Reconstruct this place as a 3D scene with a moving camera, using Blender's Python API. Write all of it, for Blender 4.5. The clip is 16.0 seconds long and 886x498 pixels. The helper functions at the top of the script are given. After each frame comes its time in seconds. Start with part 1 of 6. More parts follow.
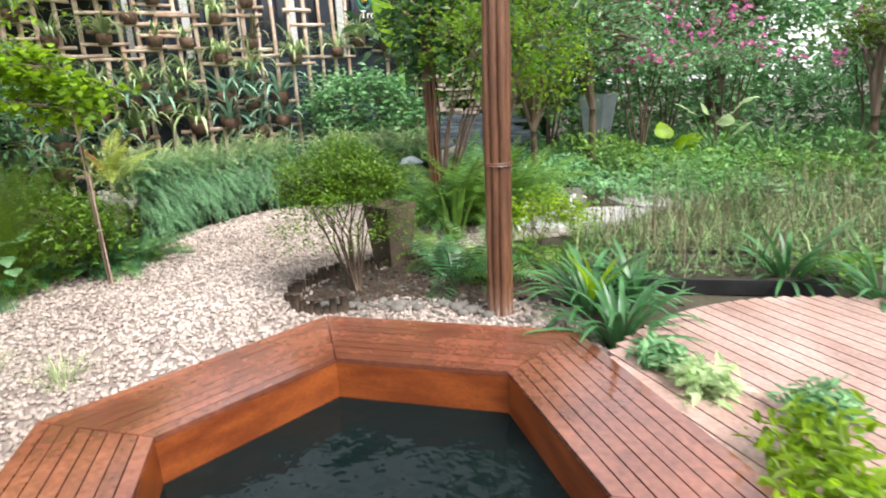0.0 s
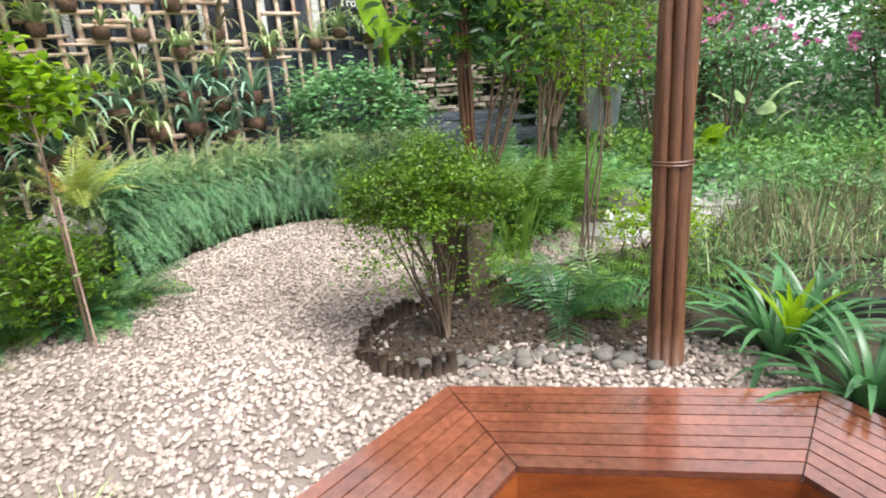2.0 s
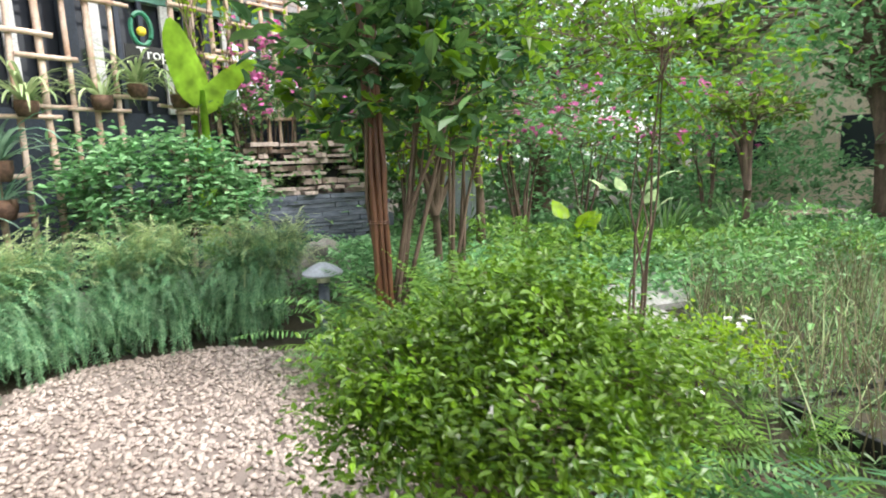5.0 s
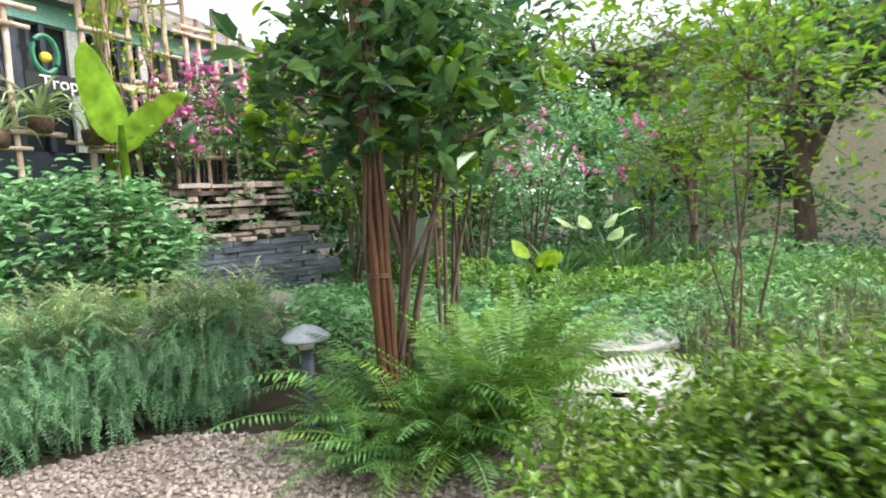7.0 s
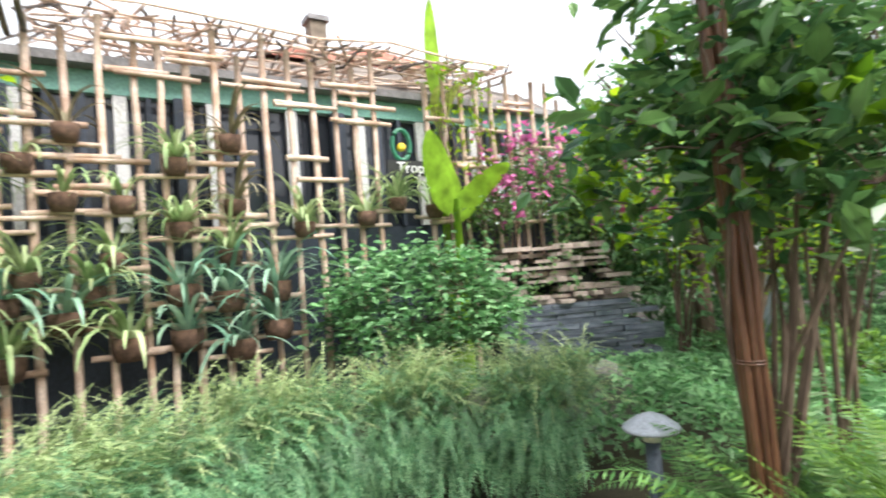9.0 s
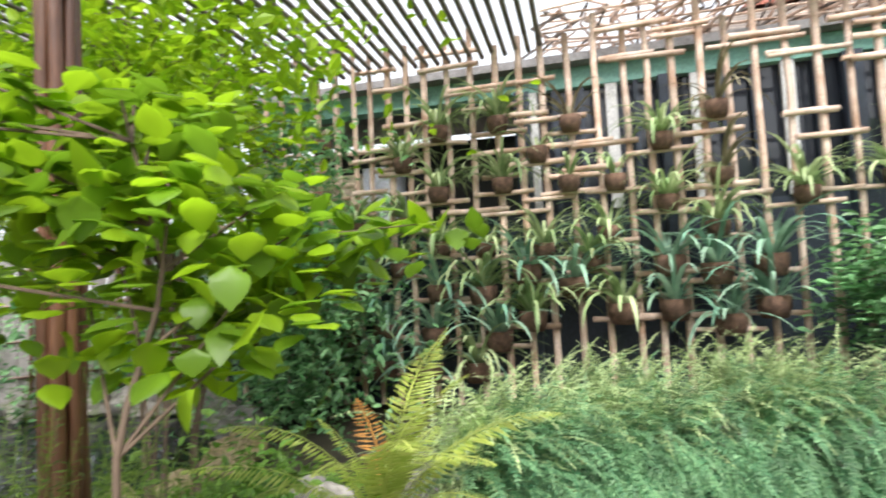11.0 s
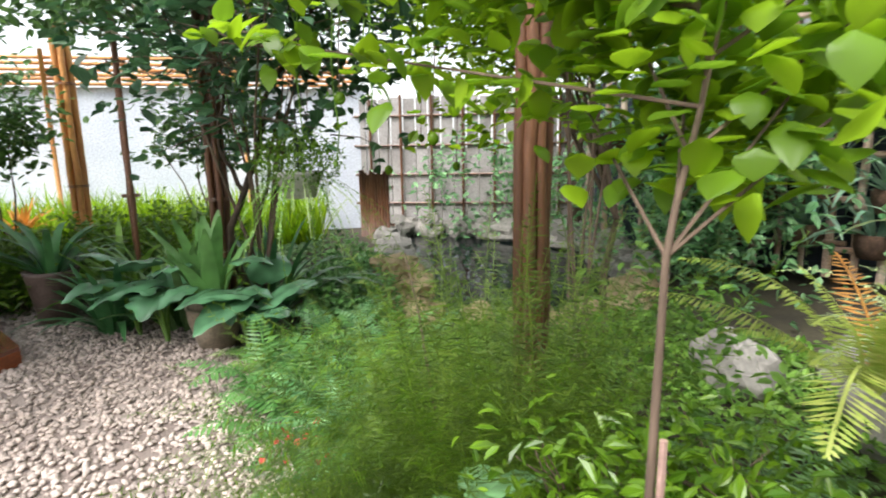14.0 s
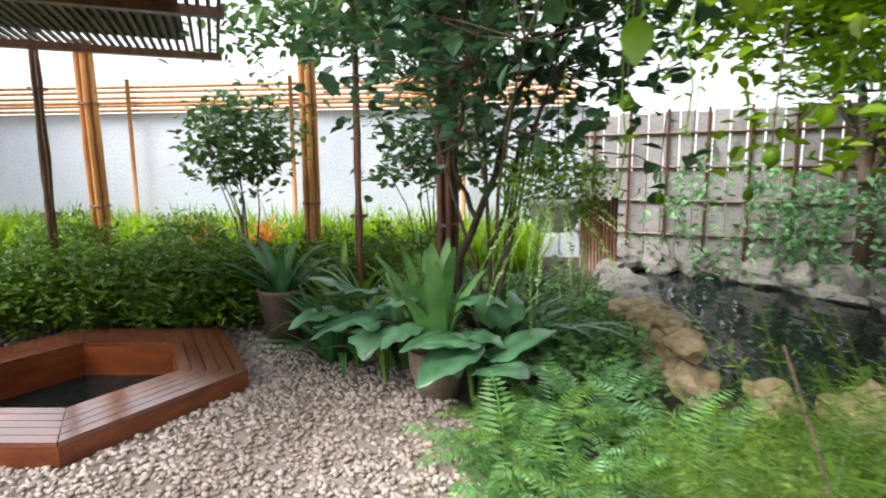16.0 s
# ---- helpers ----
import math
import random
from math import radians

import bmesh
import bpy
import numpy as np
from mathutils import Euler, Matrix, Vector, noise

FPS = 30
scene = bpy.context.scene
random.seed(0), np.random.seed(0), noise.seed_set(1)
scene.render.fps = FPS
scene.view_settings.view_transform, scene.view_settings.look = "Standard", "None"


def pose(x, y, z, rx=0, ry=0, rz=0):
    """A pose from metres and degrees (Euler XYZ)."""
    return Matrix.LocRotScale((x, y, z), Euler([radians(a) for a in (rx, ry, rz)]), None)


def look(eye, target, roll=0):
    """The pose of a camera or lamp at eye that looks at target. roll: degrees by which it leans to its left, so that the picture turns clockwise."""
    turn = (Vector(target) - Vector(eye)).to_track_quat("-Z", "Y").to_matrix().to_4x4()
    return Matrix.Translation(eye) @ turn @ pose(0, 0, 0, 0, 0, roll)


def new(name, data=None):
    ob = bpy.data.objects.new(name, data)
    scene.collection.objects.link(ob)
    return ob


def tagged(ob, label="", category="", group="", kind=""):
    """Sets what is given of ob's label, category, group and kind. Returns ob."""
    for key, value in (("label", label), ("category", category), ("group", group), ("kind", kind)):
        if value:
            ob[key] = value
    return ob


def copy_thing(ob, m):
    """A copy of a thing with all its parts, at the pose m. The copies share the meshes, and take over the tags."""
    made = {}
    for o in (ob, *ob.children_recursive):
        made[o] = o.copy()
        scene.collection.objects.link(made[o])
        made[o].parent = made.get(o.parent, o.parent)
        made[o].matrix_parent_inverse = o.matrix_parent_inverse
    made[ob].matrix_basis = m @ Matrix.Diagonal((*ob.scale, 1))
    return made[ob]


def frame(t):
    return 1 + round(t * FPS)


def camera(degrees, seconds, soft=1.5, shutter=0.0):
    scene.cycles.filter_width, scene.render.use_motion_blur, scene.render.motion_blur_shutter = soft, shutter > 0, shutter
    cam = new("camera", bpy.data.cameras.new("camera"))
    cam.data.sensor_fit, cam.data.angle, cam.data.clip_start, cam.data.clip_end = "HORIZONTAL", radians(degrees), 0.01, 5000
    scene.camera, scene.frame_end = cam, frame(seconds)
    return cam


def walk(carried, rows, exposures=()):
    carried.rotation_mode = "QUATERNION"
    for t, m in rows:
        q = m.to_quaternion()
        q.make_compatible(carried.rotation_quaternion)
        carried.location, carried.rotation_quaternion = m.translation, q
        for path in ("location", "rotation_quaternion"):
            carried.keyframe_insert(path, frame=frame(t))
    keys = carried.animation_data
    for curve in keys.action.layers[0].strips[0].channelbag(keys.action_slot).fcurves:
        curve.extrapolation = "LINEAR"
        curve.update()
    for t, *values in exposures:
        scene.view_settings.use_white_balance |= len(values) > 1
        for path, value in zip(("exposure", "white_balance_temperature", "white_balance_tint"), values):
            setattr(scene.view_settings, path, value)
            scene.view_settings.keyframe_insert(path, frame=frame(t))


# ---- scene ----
cam = camera(77.08, 16.0, soft=1.9, shutter=0.35)
# seconds, eye, heading to the left, pitch, roll (degrees)
PATH = [
    (0, (0.000, -0.000, 1.510), 0.00, -15.91, -2.68),
    (0.5, (-0.252, 0.353, 1.497), 1.08, -14.33, -3.06),
    (1, (-0.481, 0.673, 1.458), 1.37, -14.20, -3.93),
    (1.5, (-0.695, 0.918, 1.443), -1.29, -15.29, -4.12),
    (2, (-1.014, 1.118, 1.439), -6.23, -15.98, -3.97),
    (2.5, (-1.232, 1.444, 1.418), -10.76, -16.72, -3.95),
    (3, (-1.363, 1.757, 1.410), -15.66, -17.53, -3.35),
    (3.5, (-1.491, 2.075, 1.402), -19.65, -17.22, -2.52),
    (4, (-1.496, 2.396, 1.439), -22.61, -14.31, -2.29),
    (4.5, (-1.503, 2.775, 1.437), -25.85, -11.20, -2.25),
    (4.7, (-1.516, 2.905, 1.435), -26.85, -10.13, -2.17),
    (6.8, (-1.818, 3.731, 1.509), -37.98, -5.32, -2.65),
    (7, (-1.817, 3.857, 1.493), -38.06, -5.40, -2.90),
    (7.5, (-1.787, 4.068, 1.509), -35.05, -3.65, -3.48),
    (8, (-1.770, 4.194, 1.546), -28.12, -1.52, -4.15),
    (8.5, (-1.807, 4.261, 1.567), -18.84, 0.53, -4.33),
    (9, (-1.854, 4.264, 1.586), -8.02, 2.24, -4.56),
    (9.5, (-1.886, 4.282, 1.574), 3.57, 3.54, -4.70),
    (10, (-1.871, 4.271, 1.537), 15.51, 4.38, -4.53),
    (10.2, (-1.874, 4.270, 1.539), 20.22, 4.33, -4.33),
    (12.3, (-2.054, 4.149, 1.499), 63.54, -2.02, -1.01),
    (12.5, (-2.059, 4.141, 1.500), 66.36, -3.17, -1.03),
    (13, (-2.086, 4.095, 1.508), 70.30, -6.29, -1.03),
    (13.5, (-2.107, 4.074, 1.497), 72.44, -9.04, -1.17),
    (14, (-2.182, 4.075, 1.443), 76.11, -10.59, -1.00),
    (14.5, (-2.373, 3.975, 1.426), 81.62, -10.89, -1.40),
    (15, (-2.620, 3.907, 1.454), 87.16, -10.37, -1.51),
    (15.5, (-2.804, 3.887, 1.472), 91.67, -9.06, -1.08),
    (16, (-3.020, 3.755, 1.441), 95.65, -8.16, -0.35),
]


def aim(eye, heading, pitch, roll):
    a, b = radians(heading), radians(pitch)
    way = Vector((-math.sin(a) * math.cos(b), math.cos(a) * math.cos(b), math.sin(b)))
    return look(eye, Vector(eye) + way, roll)


walk(cam, [(t, aim(e, h, p, r)) for t, e, h, p, r in PATH], exposures=[(0, 0.98), (3.5, 0.93), (4.7, 1.1), (9.0, 1.12), (10.2, 0.98), (12.3, 0.95), (14.5, 1.05), (16, 0.95)])

# ---- light: bright overcast day, soft sun high up ----
world = bpy.data.worlds.new("sky")
scene.world = world
world.use_nodes = True
wn = world.node_tree.nodes
sky = wn.new("ShaderNodeTexSky")
sky.sky_type, sky.sun_disc = "NISHITA", False
sky.sun_elevation, sky.sun_rotation = radians(53), radians(141)
sky.dust_density, sky.ozone_density, sky.air_density = 4.0, 1.0, 1.0
cloud = wn.new("ShaderNodeMix")
cloud.data_type = "RGBA"
cloud.inputs[0].default_value = 0.7
cloud.inputs[7].default_value = (4.9, 4.95, 5.0, 1)
world.node_tree.links.new(sky.outputs[0], cloud.inputs[6])
world.node_tree.links.new(cloud.outputs[2], wn["Background"].inputs[0])
wn["Background"].inputs[1].default_value = 0.205
sun_data = bpy.data.lights.new("sun", "SUN")
sun_data.energy, sun_data.angle, sun_data.color = 2.8, radians(32), (1.0, 0.985, 0.975)
sun = new("sun", sun_data)
sun.matrix_world = look((0, 0, 0), (-0.36, 0.44, -0.75))

# ---- materials ----
def nodes_of(name):
    m = bpy.data.materials.new(name)
    m.use_nodes = True
    return m, m.node_tree.nodes, m.node_tree.links, m.node_tree.nodes["Principled BSDF"]


def ramp_mix(n, l, fac, a, b):
    mix = n.new("ShaderNodeMix")
    mix.data_type = "RGBA"
    l.new(fac, mix.inputs[0])
    mix.inputs[6].default_value, mix.inputs[7].default_value = (*a, 1), (*b, 1)
    return mix


def surface(name, a, b, rough=0.6, scale=4.0, grain=60.0, bump=0.25, stretch=(1, 1, 1), vary=0.15, metal=0.0, coat=0.0, third=None):
    """A two-scale procedural surface: broad stains, fine grain, bump, and a shift from piece to piece."""
    m, n, l, p = nodes_of(name)
    tc, mp = n.new("ShaderNodeTexCoord"), n.new("ShaderNodeMapping")
    l.new(tc.outputs["Object"], mp.inputs[0])
    mp.inputs["Scale"].default_value = stretch
    n1, n2 = n.new("ShaderNodeTexNoise"), n.new("ShaderNodeTexNoise")
    n1.inputs["Scale"].default_value, n2.inputs["Scale"].default_value = scale, grain
    n1.inputs["Detail"].default_value, n2.inputs["Detail"].default_value = 5, 6
    for t in (n1, n2):
        l.new(mp.outputs[0], t.inputs["Vector"])
    cr = n.new("ShaderNodeMapRange")
    cr.inputs[1].default_value, cr.inputs[2].default_value = 0.32, 0.68
    l.new(n1.outputs[0], cr.inputs[0])
    mix = ramp_mix(n, l, cr.outputs[0], a, b)
    last = mix.outputs[2]
    c2 = n.new("ShaderNodeMapRange")
    c2.inputs[1].default_value, c2.inputs[2].default_value, c2.inputs[3].default_value, c2.inputs[4].default_value = 0.3, 0.7, 0.72, 1.2
    l.new(n2.outputs[0], c2.inputs[0])
    geo, obi = n.new("ShaderNodeNewGeometry"), n.new("ShaderNodeObjectInfo")
    add = n.new("ShaderNodeMath")
    add.operation = "ADD"
    l.new(geo.outputs["Random Per Island"], add.inputs[0])
    l.new(obi.outputs["Random"], add.inputs[1])
    c3 = n.new("ShaderNodeMapRange")
    c3.inputs[1].default_value, c3.inputs[2].default_value, c3.inputs[3].default_value, c3.inputs[4].default_value = 0, 2, 1 - vary, 1 + vary
    l.new(add.outputs[0], c3.inputs[0])
    mul = n.new("ShaderNodeMath")
    mul.operation = "MULTIPLY"
    l.new(c2.outputs[0], mul.inputs[0])
    l.new(c3.outputs[0], mul.inputs[1])
    hsv = n.new("ShaderNodeHueSaturation")
    l.new(last, hsv.inputs["Color"])
    l.new(mul.outputs[0], hsv.inputs["Value"])
    l.new(hsv.outputs[0], p.inputs["Base Color"])
    p.inputs["Roughness"].default_value, p.inputs["Metallic"].default_value = rough, metal
    p.inputs["Coat Weight"].default_value = coat
    p.inputs["Coat Roughness"].default_value = 0.15
    bp = n.new("ShaderNodeBump")
    bp.inputs["Strength"].default_value, bp.inputs["Distance"].default_value = bump, 0.01
    l.new(n2.outputs[0], bp.inputs["Height"])
    l.new(bp.outputs[0], p.inputs["Normal"])
    return m


def leaf(name, a, b, rough=0.45, through_light=0.28, vary=0.45):
    """Foliage: colour shifts from leaf to leaf and lets light through."""
    m, n, l, p = nodes_of(name)
    geo = n.new("ShaderNodeNewGeometry")
    mix = ramp_mix(n, l, geo.outputs["Random Per Island"], a, b)
    tc, ns = n.new("ShaderNodeTexCoord"), n.new("ShaderNodeTexNoise")
    ns.inputs["Scale"].default_value = 5.0
    l.new(tc.outputs["Object"], ns.inputs["Vector"])
    c = n.new("ShaderNodeMapRange")
    c.inputs[1].default_value, c.inputs[2].default_value, c.inputs[3].default_value, c.inputs[4].default_value = 0.3, 0.7, 1 - vary, 1 + vary
    l.new(ns.outputs[0], c.inputs[0])
    hsv = n.new("ShaderNodeHueSaturation")
    l.new(mix.outputs[2], hsv.inputs["Color"])
    l.new(c.outputs[0], hsv.inputs["Value"])
    l.new(hsv.outputs[0], p.inputs["Base Color"])
    p.inputs["Roughness"].default_value = rough
    tr = n.new("ShaderNodeBsdfTranslucent")
    l.new(hsv.outputs[0], tr.inputs["Color"])
    ms = n.new("ShaderNodeMixShader")
    ms.inputs[0].default_value = through_light
    l.new(p.outputs[0], ms.inputs[1])
    l.new(tr.outputs[0], ms.inputs[2])
    l.new(ms.outputs[0], n["Material Output"].inputs[0])
    return m


M = dict(
    soil=surface("soil", (0.035, 0.028, 0.02), (0.065, 0.055, 0.032), 0.95, 2.0, 40, 0.6),
    gravel=surface("gravel_bed", (0.19, 0.15, 0.13), (0.29, 0.24, 0.21), 0.9, 1.5, 90, 0.9),
    pebble=surface("pebble", (0.245, 0.197, 0.165), (0.47, 0.395, 0.35), 0.65, 0.9, 120, 0.2, vary=0.75),
    stone=surface("river_stone", (0.075, 0.075, 0.072), (0.19, 0.165, 0.135), 0.7, 6, 60, 0.3, vary=0.5),
    rock=surface("rock", (0.15, 0.14, 0.125), (0.32, 0.30, 0.27), 0.85, 3, 25, 0.8),
    ochre=surface("ochre_rock", (0.26, 0.18, 0.09), (0.42, 0.33, 0.21), 0.85, 3, 25, 0.8),
    slate=surface("slate", (0.24, 0.185, 0.155), (0.55, 0.46, 0.40), 0.8, 3, 30, 0.7, vary=0.4),
    wet_slate=surface("wet_slate", (0.06, 0.075, 0.10), (0.17, 0.19, 0.23), 0.25, 4, 30, 0.4, (1, 1, 6), 0.4),
    deck=surface("deck_wood", (0.12, 0.036, 0.021), (0.24, 0.082, 0.046), 0.2, 2.2, 30, 0.06, (1, 1, 1), 0.3, coat=1.0),
    fascia=surface("fascia_wood", (0.14, 0.030, 0.008), (0.27, 0.07, 0.016), 0.32, 3, 40, 0.15, (1, 1, 4), 0.12, coat=0.2),
    pale_deck=surface("weathered_deck", (0.30, 0.18, 0.145), (0.46, 0.32, 0.275), 0.5, 3, 40, 0.15, vary=0.2),
    bamboo=surface("brown_bamboo", (0.085, 0.036, 0.02), (0.18, 0.082, 0.042), 0.38, 3, 25, 0.15, (4, 4, 0.6), 0.25),
    orange=surface("orange_bamboo", (0.48, 0.20, 0.06), (0.62, 0.30, 0.10), 0.45, 3, 25, 0.15, (4, 4, 0.6), 0.2),
    cane=surface("pale_bamboo", (0.44, 0.28, 0.19), (0.74, 0.59, 0.49), 0.5, 2.5, 25, 0.15, (2, 2, 2), 0.35),
    grey_cane=surface("weathered_cane", (0.10, 0.085, 0.075), (0.22, 0.18, 0.15), 0.7, 3, 30, 0.2, vary=0.3),
    bark=surface("bark", (0.07, 0.045, 0.03), (0.17, 0.12, 0.085), 0.9, 8, 40, 0.6, (1, 1, 0.3)),
    log=surface("dark_log", (0.035, 0.025, 0.018), (0.09, 0.06, 0.04), 0.9, 8, 50, 0.5, vary=0.3),
    terracotta=surface("pot_clay", (0.22, 0.17, 0.12), (0.36, 0.30, 0.22), 0.8, 5, 50, 0.3),
    brown_pot=surface("brown_glaze", (0.075, 0.05, 0.042), (0.14, 0.10, 0.08), 0.55, 4, 50, 0.2),
    coir=surface("coir", (0.07, 0.04, 0.028), (0.17, 0.10, 0.065), 0.95, 20, 90, 0.8, vary=0.3),
    # planter brown, darkened to include the shade behind the bush
    shaded_planter=surface("shaded_planter", (0.055, 0.04, 0.028), (0.12, 0.085, 0.06), 0.8, 5, 50, 0.4),
    concrete=surface("concrete", (0.13, 0.10, 0.075), (0.24, 0.19, 0.14), 0.85, 5, 50, 0.4),
    navy=surface("dark_blue_wall", (0.026, 0.036, 0.056), (0.05, 0.068, 0.10), 0.55, 1.5, 30, 0.1),
    black=surface("black_plastic_and_shade", (0.012, 0.012, 0.013), (0.025, 0.025, 0.027), 0.4, 4, 40, 0.1),
    mint=surface("mint_paint", (0.20, 0.46, 0.38), (0.27, 0.55, 0.46), 0.5, 2, 40, 0.1),
    white=surface("white_paint", (0.70, 0.70, 0.70), (0.82, 0.82, 0.82), 0.6, 1.5, 40, 0.1),
    cool_white=surface("pale_blue_wall", (0.62, 0.66, 0.76), (0.74, 0.77, 0.85), 0.6, 1.2, 40, 0.1),
    cream=surface("cream_wall", (0.70, 0.58, 0.42), (0.80, 0.70, 0.55), 0.7, 1.2, 40, 0.1),
    tile=surface("red_roof", (0.36, 0.13, 0.09), (0.48, 0.21, 0.15), 0.8, 3, 30, 0.4),
    grey_roof=surface("grey_roof", (0.16, 0.15, 0.15), (0.28, 0.27, 0.27), 0.7, 3, 30, 0.3),
    lamp_grey=surface("grey_metal", (0.06, 0.075, 0.10), (0.10, 0.12, 0.15), 0.4, 5, 60, 0.1, metal=0.3),
    lamp_cap=surface("grey_cap", (0.30, 0.33, 0.38), (0.42, 0.45, 0.50), 0.35, 5, 60, 0.1),
    frost=surface("frosted_band", (0.55, 0.53, 0.42), (0.65, 0.62, 0.50), 0.4, 5, 60, 0.1),
    green_paint=surface("green_paint", (0.02, 0.14, 0.08), (0.03, 0.22, 0.12), 0.5, 3, 40, 0.1),
    yellow=surface("yellow_paint", (0.80, 0.55, 0.02), (0.85, 0.62, 0.05), 0.5, 3, 40, 0.1),
    slab=surface("pale_slab", (0.36, 0.345, 0.335), (0.50, 0.48, 0.465), 0.7, 2, 40, 0.3),
    fence_board=surface("fence_board", (0.24, 0.22, 0.21), (0.38, 0.36, 0.35), 0.8, 2, 40, 0.3, vary=0.25),
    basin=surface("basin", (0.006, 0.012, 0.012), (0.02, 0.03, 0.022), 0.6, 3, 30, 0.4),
    canvas=surface("shade_cloth", (0.16, 0.155, 0.15), (0.22, 0.215, 0.21), 0.9, 3, 90, 0.2),
    l_mid=leaf("leaf_mid", (0.065, 0.15, 0.045), (0.20, 0.35, 0.12)),
    l_bush=leaf("leaf_clipped", (0.045, 0.115, 0.006), (0.14, 0.26, 0.012), 0.35),
    l_lime=leaf("leaf_lime", (0.16, 0.31, 0.008), (0.36, 0.54, 0.02), 0.45, 0.6),
    # darker copy of leaf_lime: shaded leaves of the lime shrub, plain deep lime elsewhere
    l_lime_deep=leaf("leaf_lime_deep", (0.09, 0.20, 0.01), (0.20, 0.35, 0.02), 0.4, 0.55),
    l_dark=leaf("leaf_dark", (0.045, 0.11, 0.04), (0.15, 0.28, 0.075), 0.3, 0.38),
    l_lemon=leaf("leaf_lemon", (0.03, 0.09, 0.04), (0.13, 0.25, 0.07), 0.25, 0.35),
    l_fig=leaf("leaf_fig", (0.022, 0.07, 0.036), (0.08, 0.18, 0.075), 0.35, 0.25),
    l_sword=leaf("leaf_sword_fern", (0.06, 0.18, 0.04), (0.20, 0.40, 0.12), 0.45, 0.35),
    l_blue=leaf("leaf_blue_green", (0.05, 0.18, 0.08), (0.28, 0.48, 0.24), 0.5, 0.3),
    l_straw=leaf("leaf_straw", (0.27, 0.38, 0.15), (0.54, 0.63, 0.33), 0.7, 0.35),
    l_fresh=leaf("leaf_fresh", (0.10, 0.27, 0.10), (0.30, 0.53, 0.25), 0.45, 0.35),
    l_fern=leaf("leaf_fern", (0.08, 0.19, 0.022), (0.21, 0.37, 0.06), 0.5, 0.4),
    l_olive=leaf("leaf_olive", (0.05, 0.10, 0.01), (0.16, 0.25, 0.025), 0.6, 0.3),
    l_gold=leaf("leaf_gold", (0.34, 0.46, 0.07), (0.58, 0.63, 0.17), 0.5, 0.45),
    l_spider=leaf("leaf_spider", (0.20, 0.33, 0.12), (0.52, 0.60, 0.32), 0.5, 0.3),
    l_aloe=leaf("leaf_grey_green", (0.13, 0.29, 0.20), (0.38, 0.56, 0.40), 0.5, 0.3),
    l_strap=leaf("leaf_strap", (0.03, 0.11, 0.04), (0.08, 0.22, 0.07), 0.3, 0.25),
    l_philo=leaf("leaf_philodendron", (0.05, 0.15, 0.075), (0.12, 0.27, 0.13), 0.22, 0.25),
    l_pale=leaf("leaf_pale", (0.45, 0.62, 0.30), (0.62, 0.75, 0.42), 0.4, 0.45),
    l_banana=leaf("leaf_banana", (0.24, 0.46, 0.03), (0.33, 0.56, 0.05), 0.4, 0.5),
    l_dry=leaf("leaf_dry", (0.13, 0.105, 0.06), (0.28, 0.25, 0.15), 0.8, 0.2),
    l_pink=leaf("petal_pink", (0.62, 0.10, 0.36), (0.80, 0.28, 0.55), 0.5, 0.4),
    l_red=leaf("petal_red", (0.55, 0.03, 0.05), (0.70, 0.08, 0.08), 0.5, 0.3),
    l_white=leaf("petal_white", (0.75, 0.75, 0.70), (0.85, 0.85, 0.80), 0.5, 0.3),
    l_rust=leaf("leaf_rust", (0.55, 0.24, 0.04), (0.66, 0.34, 0.08), 0.6, 0.35),
)
wm, wnn, wl, wp = nodes_of("pool_water")
wp.inputs["Base Color"].default_value = (0.004, 0.009, 0.009, 1)
wp.inputs["Roughness"].default_value, wp.inputs["Transmission Weight"].default_value, wp.inputs["IOR"].default_value = 0.03, 0.0, 1.33
wt, wb = wnn.new("ShaderNodeTexNoise"), wnn.new("ShaderNodeBump")
wt.inputs["Scale"].default_value, wt.inputs["Detail"].default_value = 8, 3
wb.inputs["Strength"].default_value, wb.inputs["Distance"].default_value = 0.8, 0.03
wl.new(wt.outputs[0], wb.inputs["Height"])
wl.new(wb.outputs[0], wp.inputs["Normal"])
wp.inputs["Specular IOR Level"].default_value = 0.3
M["water"] = wm
gm, gnn, gl, gp = nodes_of("window_glass")
gp.inputs["Base Color"].default_value = (0.03, 0.035, 0.045, 1)
gp.inputs["Roughness"].default_value = 0.06
M["glass"] = gm

# ---- mesh tools ----
rng = np.random.default_rng(7)


